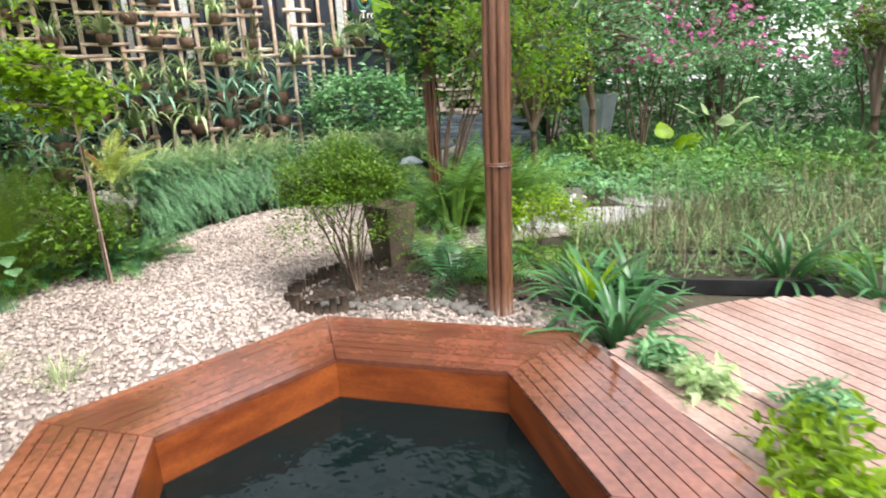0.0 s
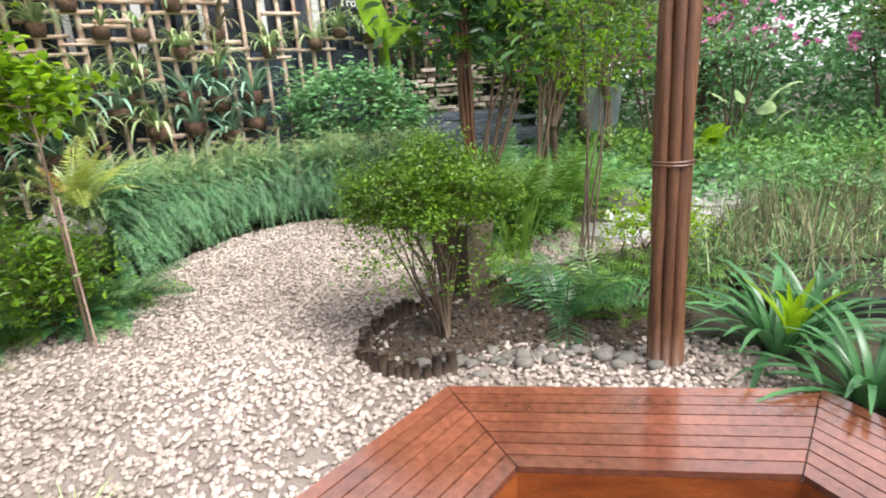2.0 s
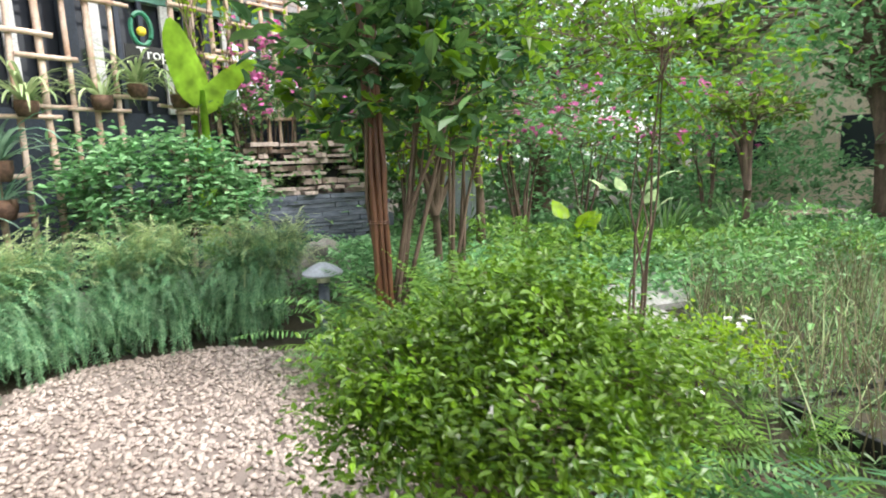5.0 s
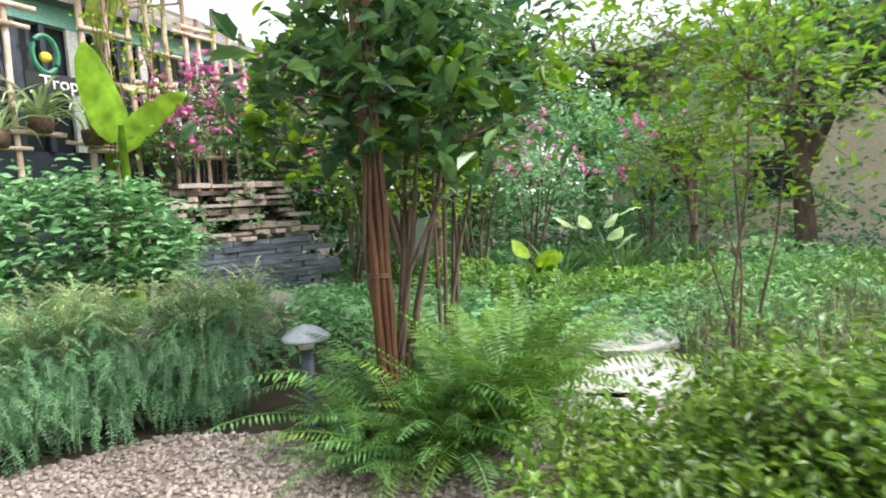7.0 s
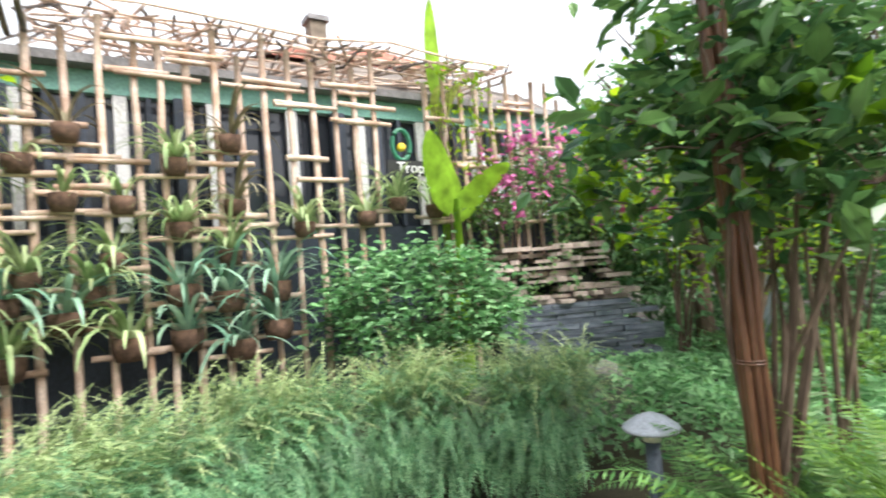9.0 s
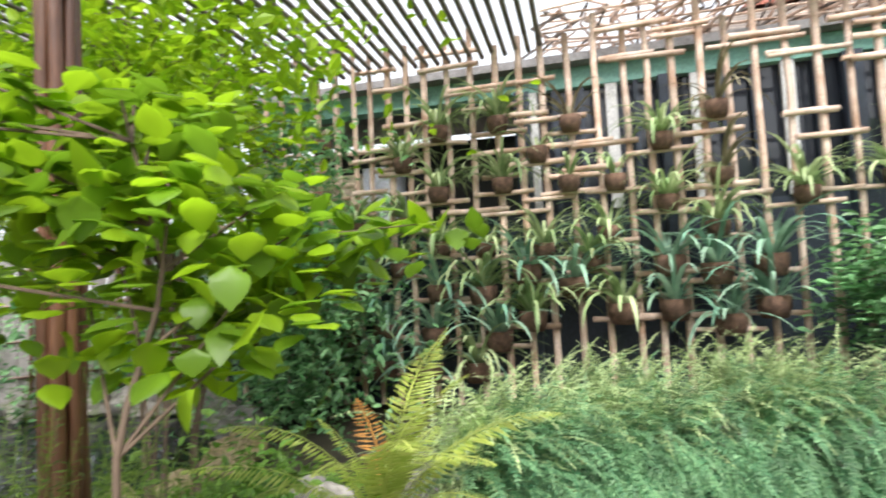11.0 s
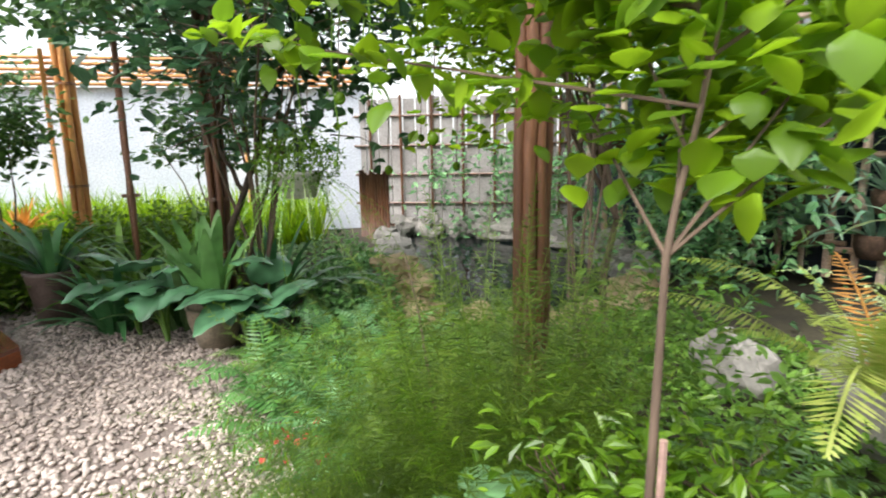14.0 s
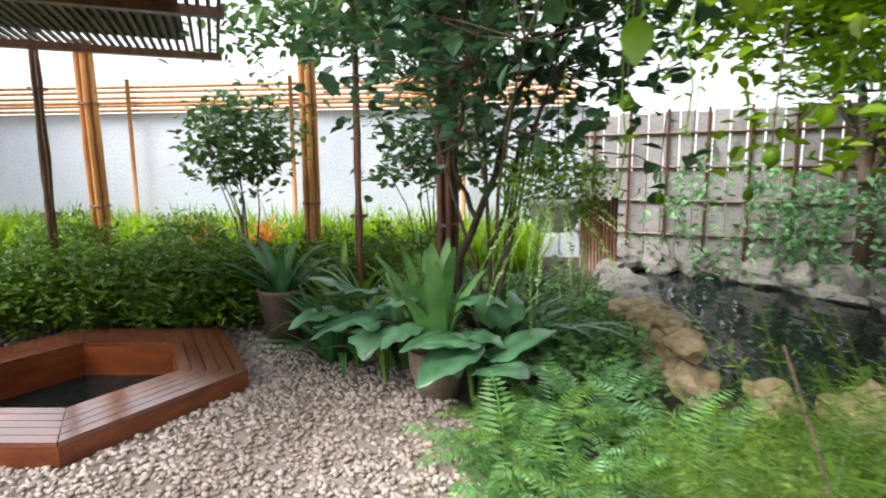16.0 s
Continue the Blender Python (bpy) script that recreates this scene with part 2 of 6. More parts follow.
class Build:
    """Gathers vertices and faces and makes one mesh of them."""

    def __init__(self):
        self.v, self.f, self.n = [], [], 0

    def add(self, verts, faces):
        verts, faces = np.asarray(verts, float).reshape(-1, 3), np.asarray(faces, int)
        self.v.append(verts)
        self.f.append(faces + self.n)
        self.n += len(verts)
        return self

    def mesh(self, name, smooth=False):
        me = bpy.data.meshes.new(name)
        v = np.concatenate(self.v)
        sizes = np.concatenate([np.full(len(f), f.shape[1]) for f in self.f])
        idx = np.concatenate([f.ravel() for f in self.f])
        me.vertices.add(len(v))
        me.vertices.foreach_set("co", v.ravel())
        me.loops.add(len(idx))
        me.loops.foreach_set("vertex_index", idx)
        me.polygons.add(len(sizes))
        me.polygons.foreach_set("loop_start", np.concatenate([[0], np.cumsum(sizes)[:-1]]))
        me.polygons.foreach_set("use_smooth", np.full(len(sizes), smooth))
        me.update(calc_edges=True)
        return me

    def tube(self, path, radii, seg=6, cap=True):
        path = np.asarray(path, float)
        k = len(path)
        radii = np.broadcast_to(np.asarray(radii, float), (k,))
        d = np.gradient(path, axis=0)
        d /= np.linalg.norm(d, axis=1)[:, None] + 1e-9
        ref = np.where(np.abs(d[:, 2:3]) > 0.9, np.array([[1.0, 0, 0]]), np.array([[0, 0, 1.0]]))
        a = np.cross(d, ref)
        a /= np.linalg.norm(a, axis=1)[:, None] + 1e-9
        b = np.cross(d, a)
        t = np.arange(seg) * 2 * np.pi / seg
        ring = path[:, None] + radii[:, None, None] * (a[:, None] * np.cos(t)[None, :, None] + b[:, None] * np.sin(t)[None, :, None])
        i, j = np.meshgrid(np.arange(k - 1), np.arange(seg), indexing="ij")
        q = np.stack([i * seg + j, i * seg + (j + 1) % seg, (i + 1) * seg + (j + 1) % seg, (i + 1) * seg + j], -1).reshape(-1, 4)
        base = self.n
        self.add(ring, q)
        if cap:
            self.f += [base + np.arange(seg)[None], base + (k - 1) * seg + np.arange(seg)[::-1][None]]
        return self

    def box(self, lo, hi, turn=0.0, at=(0, 0, 0)):
        x0, y0, z0 = lo
        x1, y1, z1 = hi
        v = np.array([(x0, y0, z0), (x1, y0, z0), (x1, y1, z0), (x0, y1, z0), (x0, y0, z1), (x1, y0, z1), (x1, y1, z1), (x0, y1, z1)], float)
        c, s = math.cos(turn), math.sin(turn)
        v = v @ np.array([[c, s, 0], [-s, c, 0], [0, 0, 1]]) + np.array(at)
        return self.add(v, [(3, 2, 1, 0), (4, 5, 6, 7), (0, 1, 5, 4), (1, 2, 6, 5), (2, 3, 7, 6), (3, 0, 4, 7)])

    def prism(self, pts, z0, z1):
        """An upright prism over a convex outline."""
        n = len(pts)
        v = [(x, y, z0) for x, y in pts] + [(x, y, z1) for x, y in pts]
        self.add(v, [(i, (i + 1) % n, n + (i + 1) % n, n + i) for i in range(n)])
        base = self.n - 2 * n
        self.f += [base + np.arange(n)[::-1][None], base + n + np.arange(n)[None]]
        return self

    def lathe(self, profile, seg=24):
        prof = np.array(profile, float)
        t = np.arange(seg) * 2 * np.pi / seg
        v = np.stack([prof[:, None, 0] * np.cos(t), prof[:, None, 0] * np.sin(t), np.broadcast_to(prof[:, None, 1], (len(prof), seg))], -1)
        i, j = np.meshgrid(np.arange(len(prof) - 1), np.arange(seg), indexing="ij")
        q = np.stack([i * seg + j, i * seg + (j + 1) % seg, (i + 1) * seg + (j + 1) % seg, (i + 1) * seg + j], -1).reshape(-1, 4)
        return self.add(v, q)

    def strips(self, base, az, a0, length, width, droop, k=6, fold=0.25, tip=0.9):
        """Arching strap leaves: each a folded ribbon that tapers to its tip."""
        base = np.asarray(base, float)
        n = len(base)
        az, a0, length, width, droop = (np.broadcast_to(np.asarray(q, float), (n,)) for q in (az, a0, length, width, droop))
        s = np.linspace(0, 1, k)
        ang = a0[:, None] - droop[:, None] * s[None] ** 1.3
        st = length[:, None] / (k - 1)
        r = np.concatenate([np.zeros((n, 1)), np.cumsum(np.cos(ang[:, :-1]) * st, 1)], 1)
        z = np.concatenate([np.zeros((n, 1)), np.cumsum(np.sin(ang[:, :-1]) * st, 1)], 1)
        mid = base[:, None] + np.stack([r * np.cos(az)[:, None], r * np.sin(az)[:, None], z], -1)
        side = np.stack([-np.sin(az), np.cos(az), np.zeros(n)], -1)[:, None]
        up = np.stack([-np.sin(ang) * np.cos(az)[:, None], -np.sin(ang) * np.sin(az)[:, None], np.cos(ang)], -1)
        w = width[:, None] * 0.5 * np.clip(np.minimum(0.55 + 2.5 * s, 1.0) * np.sqrt(np.clip(1.02 - s ** (2 * tip + 0.6), 0.002, 1)), 0.02, 1)[None]
        lft = mid + side * w[..., None] + up * (fold * w)[..., None]
        rgt = mid - side * w[..., None] + up * (fold * w)[..., None]
        v = np.stack([lft, mid, rgt], 2)
        i, j, c = np.meshgrid(np.arange(n), np.arange(k - 1), np.arange(2), indexing="ij")
        b = i * k * 3 + j * 3 + c
        return self.add(v, np.stack([b, b + 1, b + 4, b + 3], -1).reshape(-1, 4))

    def fronds(self, base, az, a0, length, droop, pinna, m=16, wide=0.22, hang=0.25, rib=0.004, slim=0.0, loose=0.07):
        """Fern fronds: an arching rib with a leaflet pair at every step."""
        base = np.asarray(base, float)
        n = len(base)
        az, a0, length, droop, pinna = (np.broadcast_to(np.asarray(q, float), (n,)) for q in (az, a0, length, droop, pinna))
        s = np.linspace(0, 1, m)
        ang = a0[:, None] - droop[:, None] * s[None] ** 1.2
        st = length[:, None] / (m - 1)
        r = np.concatenate([np.zeros((n, 1)), np.cumsum(np.cos(ang[:, :-1]) * st, 1)], 1)
        z = np.concatenate([np.zeros((n, 1)), np.cumsum(np.sin(ang[:, :-1]) * st, 1)], 1)
        mid = base[:, None] + np.stack([r * np.cos(az)[:, None], r * np.sin(az)[:, None], z], -1)
        fwd = np.stack([np.cos(ang) * np.cos(az)[:, None], np.cos(ang) * np.sin(az)[:, None], np.sin(ang)], -1)
        side = np.broadcast_to(np.stack([-np.sin(az), np.cos(az), np.zeros(n)], -1)[:, None], fwd.shape)
        up = np.cross(fwd, side)
        prof = np.clip(np.sin(np.pi * np.clip(s * 0.93 + 0.06 + slim * 0.15, 0, 1)) ** 0.7, 0.03, 1)
        prof[0] = 0.05
        ln = pinna[:, None] * prof[None]
        pw = (length[:, None] / m) * wide * 2.4
        out = []
        for sg in (1, -1):
            d = side * sg * 0.92 + fwd * 0.38 + up * (-hang) + rng.normal(0, loose, fwd.shape)
            tipp = mid + d * ln[..., None]
            cen = mid + d * (ln * 0.45)[..., None]
            hw = fwd * (pw * 0.5 * np.ones_like(ln))[..., None]
            out.append(np.stack([mid, cen + hw, tipp, cen - hw], 2))
        v = np.stack(out, 2)
        q = np.arange(n * m * 2)[:, None] * 4 + np.arange(4)[None]
        self.add(v, q)
        w = rib
        lft, rgt = mid + side * w, mid - side * w
        vv = np.stack([lft, rgt], 2)
        i, j = np.meshgrid(np.arange(n), np.arange(m - 1), indexing="ij")
        b = i * m * 2 + j * 2
        return self.add(vv, np.stack([b, b + 1, b + 3, b + 2], -1).reshape(-1, 4))

    def leaves(self, at, size, ratio=0.5, flat=0.35, fold=0.2, axis=None):
        """Single leaves, folded along the midrib."""
        at = np.asarray(at, float)
        n = len(at)
        size = np.broadcast_to(np.asarray(size, float), (n,))
        d = rng.normal(0, 1, (n, 3)) if axis is None else axis + rng.normal(0, 0.45, (n, 3))
        d[:, 2] *= flat
        d /= np.linalg.norm(d, axis=1)[:, None]
        sd = np.cross(d, np.array([0, 0, 1.0]) + rng.normal(0, 0.35, (n, 3)))
        sd /= np.linalg.norm(sd, axis=1)[:, None] + 1e-9
        up = np.cross(sd, d)
        L, W = size[:, None], size[:, None] * ratio * 0.5
        tip = at + d * L - up * L * 0.12
        m1, m2 = at + d * L * 0.3, at + d * L * 0.68
        v = np.stack([at, m1 + sd * W + up * W * fold, m2 + sd * W * 0.8 + up * W * fold, tip, m2 - sd * W * 0.8 + up * W * fold, m1 - sd * W + up * W * fold], 1)
        b = np.arange(n)[:, None] * 6
        return self.add(v, np.concatenate([b + np.array([[0, 1, 2, 3]]), b + np.array([[0, 3, 4, 5]])]))

    def heart(self, at, az, pitch, length, width, droop=0.8, cup=0.18, wave=0.05, k=11, lobes=0):
        """A broad heart-shaped leaf: two lobes behind the stalk, a folded midrib, a wavy and at times notched rim."""
        u = np.linspace(0, 1, k)
        w = width * 0.5 * np.sqrt(np.clip(1 - (1 - np.minimum(u / 0.34, 1)) ** 2, 0.03, 1)) * np.clip(1 - np.clip((u - 0.3) / 0.7, 0, 1) ** 1.7, 0.01, 1)
        if lobes:
            w = w * (1 - 0.42 * np.clip(np.sin(u * lobes * 2 * np.pi), 0, 1) * (u > 0.12))
        ang = pitch - droop * u
        st = length / (k - 1)
        r = np.concatenate([[0], np.cumsum(np.cos(ang[:-1]) * st)]) - 0.12 * length
        z = np.concatenate([[0], np.cumsum(np.sin(ang[:-1]) * st)])
        out, side = np.array([math.cos(az), math.sin(az), 0]), np.array([-math.sin(az), math.cos(az), 0])
        mid = np.asarray(at, float) + r[:, None] * out + z[:, None] * np.array([0, 0, 1.0])
        q = np.array([-1.0, -0.72, -0.36, 0.0, 0.36, 0.72, 1.0])
        rise = cup * np.abs(q)[None] * w[:, None] + wave * length * 0.4 * np.sin(u * 19)[:, None] * (np.abs(q) ** 2)[None] - 0.25 * (q ** 4)[None] * w[:, None]
        back = np.where(u < 0.2, 0.16 * length * (1 - u / 0.2), 0)[:, None] * (np.abs(q) ** 1.2)[None]
        v = mid[:, None] + side * (w[:, None] * q[None])[..., None] + np.array([0, 0, 1.0]) * rise[..., None] - out * back[..., None]
        i, j = np.meshgrid(np.arange(k - 1), np.arange(6), indexing="ij")
        b = i * 7 + j
        return self.add(v, np.stack([b, b + 1, b + 8, b + 7], -1).reshape(-1, 4))

    def boulder(self, at, size, seed, cuts=2, rough=0.22):
        bm = bmesh.new()
        bmesh.ops.create_icosphere(bm, subdivisions=cuts, radius=1)
        v = np.array([w.co[:] for w in bm.verts])
        f = np.array([[w.index for w in q.verts] for q in bm.faces])
        bm.free()
        k = np.array([noise.noise(Vector(p) * 1.3 + Vector((seed * 7.1, seed, 0))) + 0.4 * noise.noise(Vector(p) * 3.1 + Vector((seed, 0, 9))) for p in v])
        v = v * (1 + rough * k)[:, None] * np.array(size)[None]
        return self.add(v + np.array(at), f)


def thing(name, label, category, at=(0, 0, 0), group="", kind=""):
    ob = new(name)
    ob.location = at
    ob.empty_display_size = 0.1
    return tagged(ob, label, category, group, kind)


def part(name, build, material, parent, label="", smooth=False):
    """Links a mesh as one part under a thing or a part."""
    me = build if isinstance(build, bpy.types.Mesh) else build.mesh(name, smooth)
    if not me.materials:
        me.materials.append(M[material])
    ob = new(name, me)
    ob.parent = parent
    if label:
        ob["label"] = label
    if name in ("flowers", "leaves", "crown", "foliage", "strands", "front_foliage", "top_foliage", "dry_foliage", "inner_foliage", "bottom_stones"):
        ob["kind"] = "stuff"
    return ob


def solid(name, build, material, label, category, kind="", at=(0, 0, 0), group="", smooth=False):
    """A thing that is one mesh."""
    me = build.mesh(name, smooth)
    me.materials.append(M[material])
    ob = new(name, me)
    ob.location = at
    return tagged(ob, label, category, group, kind)


def curve_points(pts, n):
    pts = np.array(pts, float)
    d = np.concatenate([[0], np.cumsum(np.linalg.norm(np.diff(pts, axis=0), axis=1))])
    s = np.linspace(0, d[-1], n)
    return np.stack([np.interp(s, d, pts[:, i]) for i in range(pts.shape[1])], 1)


def inside(poly, p):
    """Which of the points p lie inside an outline."""
    poly, p = np.array(poly), np.asarray(p)
    x, y = p[:, 0], p[:, 1]
    r = np.zeros(len(p), bool)
    for (x0, y0), (x1, y1) in zip(poly, np.roll(poly, -1, axis=0)):
        c = ((y0 > y) != (y1 > y)) & (x < (x1 - x0) * (y - y0) / (y1 - y0 + 1e-12) + x0)
        r ^= c
    return r


def sheet(name, outer, holes, z, material, label, category):
    """A flat sheet with openings cut through it."""
    bm = bmesh.new()
    for loop in [outer, *holes]:
        vs = [bm.verts.new((x, y, z)) for x, y in loop]
        for a, b in zip(vs, vs[1:] + vs[:1]):
            bm.edges.new((a, b))
    bmesh.ops.triangle_fill(bm, use_beauty=True, use_dissolve=False, edges=bm.edges[:])
    bmesh.ops.recalc_face_normals(bm, faces=bm.faces[:])
    for f in bm.faces:
        if f.normal.z < 0:
            f.normal_flip()
    me = bpy.data.meshes.new(name)
    bm.to_mesh(me)
    bm.free()
    me.materials.append(M[material])
    return tagged(new(name, me), label, category, kind="structure")


def hexagon(cx, cy, r, turn):
    return [(cx + r * math.cos(radians(turn + 60 * i)), cy + r * math.sin(radians(turn + 60 * i))) for i in range(6)]

# ---- ground, gravel, beds ----
POOL1, POOL2 = (-0.37, 1.87, 1.60, 0.95, 105.2), (-6.30, 0.98, 1.15, 0.68, 95.0)
POND = [(-6.62, 5.0), (-7.3, 5.0), (-8.7, 5.1), (-10.6, 5.25), (-11.75, 5.7), (-11.15, 6.7), (-10.3, 7.4), (-9.4, 8.0), (-7.4, 7.6), (-6.35, 6.8), (-6.1, 5.8)]
hole1 = hexagon(POOL1[0], POOL1[1], POOL1[3] + 0.06, POOL1[4])
hole2 = hexagon(POOL2[0], POOL2[1], POOL2[3] + 0.06, POOL2[4])
sheet("ground", [(-300, -300), (300, -300), (300, 300), (-300, 300)], [hole1, hole2, POND], -0.012, "soil", "dark garden soil under the planting", "ground")
GRAVEL = [(-9.5, -3.5), (-3.0, -4.0), (1.6, -3.5), (1.1, 1.2), (0.95, 2.9), (0.9, 3.6), (0.2, 4.0), (-0.3, 4.9), (0.5, 5.4), (1.8, 5.7), (2.3, 6.5), (1.2, 6.5),
          (-0.35, 6.5), (-0.5, 7.3), (-1.1, 7.85), (-2.0, 7.9), (-2.6, 7.5), (-3.1, 6.4), (-3.45, 5.2), (-3.7, 4.6), (-4.5, 4.25), (-5.4, 3.85), (-6.0, 3.7), (-6.9, 3.2), (-7.9, 2.2), (-8.6, 0.5)]
sheet("gravel_path", GRAVEL, [hole1, hole2], 0.0, "gravel", "pale pebble gravel covering the garden path", "gravel")


def pebbles(n, region, size, avoid=(), near=None):
    """Loose pebbles as one carpet of small rounded stones."""
    bm = bmesh.new()
    bmesh.ops.create_icosphere(bm, subdivisions=1, radius=1)
    v0 = np.array([w.co[:] for w in bm.verts])
    f0 = np.array([[w.index for w in q.verts] for q in bm.faces])
    bm.free()
    lo, hi = np.min(region, 0), np.max(region, 0)
    p = rng.uniform(lo, hi, (n, 2))
    p = p[inside(region, p)]
    for h in avoid:
        p = p[~inside(h, p)]
    if near is not None:
        d = np.min([np.hypot(p[:, 0] - x, p[:, 1] - y) for x, y in near], 0)
        p = p[rng.random(len(p)) < np.clip(1.9 - d * 0.40, 0.1, 1)]
    k = len(p)
    sc = size * rng.uniform(0.6, 1.35, (k, 1, 1)) * np.concatenate([rng.uniform(0.8, 1.5, (k, 1, 1)), rng.uniform(0.7, 1.1, (k, 1, 1)), rng.uniform(0.45, 0.75, (k, 1, 1))], 2)
    a = rng.uniform(0, 6.28, k)
    t = rng.normal(0, 0.3, k)
    c, s = np.cos(a), np.sin(a)
    v = v0[None] * sc
    z = v[..., 2] + v[..., 0] * t[:, None]
    v = np.stack([v[..., 0] * c[:, None] - v[..., 1] * s[:, None], v[..., 0] * s[:, None] + v[..., 1] * c[:, None], z], -1)
    v[..., 0] += p[:, 0, None]
    v[..., 1] += p[:, 1, None]
    v[..., 2] += rng.uniform(0.002, 0.014, k)[:, None]
    return Build().add(v, (np.arange(k)[:, None, None] * len(v0) + f0[None]).reshape(-1, 3))


AXIS = [(0, 0.5), (-0.7, 1.2), (-1.4, 2.4), (-1.8, 4.0), (-2.2, 5.5), (-1.5, 7.0), (-3.0, 3.6), (-4.3, 3.0), (-5.2, 2.8), (-0.7, 3.8), (0.3, 3.5)]
solid("gravel_pebbles", pebbles(156000, GRAVEL, 0.0172, [hexagon(*POOL1[:3], POOL1[4]), hexagon(*POOL2[:3], POOL2[4]), [(-1.08, 4.0), (-0.8, 3.86), (-0.35, 3.98), (0.2, 3.85), (0.75, 3.85), (0.95, 4.4), (0.5, 5.2), (-0.2, 4.9), (-0.95, 4.5)]], AXIS), "pebble",
      "rounded cream and pinkish pebbles loose on the path", "pebbles", "stuff", smooth=True)


# ---- slatted hexagonal foot pools ----
def foot_pool(cx, cy, r, ri, turn, top, boards, label):
    pool = thing("foot_pool", label, "foot pool", (cx, cy, 0), "hexagonal foot pools")
    gap = 0.007
    for i in range(6):
        a0, a1 = radians(turn + 60 * i), radians(turn + 60 * (i + 1))
        d0, d1 = np.array([math.cos(a0), math.sin(a0)]), np.array([math.cos(a1), math.sin(a1)])
        along = (d1 - d0) / np.linalg.norm(d1 - d0)
        w = (r - ri) / boards
        for k in range(boards):
            q0, q1 = r - k * w - gap * 0.6, r - (k + 1) * w + gap * 0.6
            e = along * 0.003
            part("slat", Build().prism([tuple(d0 * q1 + e), tuple(d0 * q0 + e), tuple(d1 * q0 - e), tuple(d1 * q1 - e)], top - 0.028, top + rng.uniform(-0.001, 0.001)), "deck", pool)
        for q, nm, z0 in ((r - 0.004, "outer_fascia", 0.008), (ri + 0.03, "inner_fascia", -0.17)):
            part(nm, Build().prism([tuple(d0 * (q - 0.026)), tuple(d0 * q), tuple(d1 * q), tuple(d1 * (q - 0.026))], z0, top - 0.03), "fascia", pool)
    wall = Build()
    ring = hexagon(0, 0, ri + 0.055, turn)
    for p, q in zip(ring, ring[1:] + ring[:1]):
        wall.add([(*p, -0.56), (*q, -0.56), (*q, 0.05), (*p, 0.05)], [(3, 2, 1, 0)])
    part("basin_wall", wall, "basin", pool, "dark basin side")
    part("bearer", Build().prism([tuple(np.array(p)) for p in hexagon(0, 0, r - 0.05, turn)][:6], -0.6, -0.55), "basin", pool, "dark pool floor")
    bed = Build()
    for k in range(46):
        a, q = rng.uniform(0, 6.28), ri * 0.85 * math.sqrt(rng.random())
        s = rng.uniform(0.04, 0.11)
        bed.boulder((q * math.cos(a), q * math.sin(a), -0.53), (s, s * 0.8, s * 0.5), k, 1)
    part("bottom_stones", bed, "stone", pool, smooth=True)
    part("water", Build().prism(hexagon(0, 0, ri + 0.01, turn), -0.125, -0.12), "water", pool, "dark still water").visible_shadow = False
    return pool


foot_pool(*POOL1, 0.12, 8, "hexagonal foot pool with glossy reddish slatted wooden rim")
foot_pool(*POOL2, 0.14, 5, "hexagonal foot pool with reddish wooden rim on gravel")

# ---- round slatted deck ----
deck = thing("slatted_deck", "pale weathered slatted deck with rounded edge beside the pool", "deck", (2.2, 1.8, 0))
sl = np.array([0.36, -0.93])
sn = np.array([0.93, 0.36])
for k in range(30):
    o = -1.42 + k * 0.096
    half = math.sqrt(max(1.62 ** 2 - o * o, 0.02))
    c = sn * o
    p0, p1 = c - sl * half, c + sl * half
    h = sn * 0.043
    part("slat", Build().prism([tuple(p0 - h), tuple(p1 - h), tuple(p1 + h), tuple(p0 + h)], 0.07, 0.1), "pale_deck", deck)
part("edge_band", Build().lathe([(1.6, 0.005), (1.63, 0.005), (1.63, 0.066), (1.6, 0.066), (1.6, 0.005)], 48), "fascia", deck)


# ---- posts of bundled bamboo ----
def bundle(name, x, y, h, r, count, material, label, group="bamboo posts", lean=(0, 0), ties=(1.03, 2.2), cat="post"):
    ob = thing(name, label, cat, (x, y, 0), group)
    for k in range(count):
        a = 6.283 * k / max(count - 1, 1) + 0.4
        q = 0 if k == count - 1 and count > 4 else r * 0.66
        rr = r * rng.uniform(0.26, 0.34)
        zs = np.linspace(0, h, 13)
        wob = rng.normal(0, 0.004, (13, 2))
        path = np.stack([q * math.cos(a) + wob[:, 0] + lean[0] * zs, q * math.sin(a) + wob[:, 1] + lean[1] * zs, zs], 1)
        rad = rr * (1 + 0.05 * (rng.random(13) > 0.6))
        part("pole", Build().tube(path, rad, 8), material, ob, smooth=True)
    for z in ties:
        if z < h:
            t = np.linspace(0, 6.283, 20)
            c = Build()
            for dz in (0, 0.016):
                c.tube(np.stack([r * 1.02 * np.cos(t) + lean[0] * z, r * 1.02 * np.sin(t) + lean[1] * z, np.full(20, z + dz)], 1), 0.005, 5)
            part("tie", c, "bamboo", ob, "twisted cane binding")
    return ob


bundle("bamboo_post", 0.38, 3.60, 2.9, 0.092, 9, "bamboo", "bundled brown bamboo post standing in pebbles", lean=(0.0, 0.01))
bundle("bamboo_post", -4.12, 4.90, 3.4, 0.075, 8, "bamboo", "bundled brown bamboo post among lime shrubs", ties=(2.6,))
bundle("bamboo_post", -0.05, 6.72, 3.4, 0.066, 7, "bamboo", "bamboo post wrapped by a lemon tree's stems", lean=(-0.01, 0.01))
bundle("bamboo_post", -7.1, 3.38, 3.2, 0.09, 6, "bamboo", "dark bamboo post beside potted plants")
bundle("bamboo_post", -7.81, 2.54, 3.0, 0.075, 3, "bamboo", "single brown bamboo pole behind foliage")
bundle("bamboo_post", -9.7, 1.47, 2.9, 0.11, 6, "orange", "orange bamboo post against a white wall")
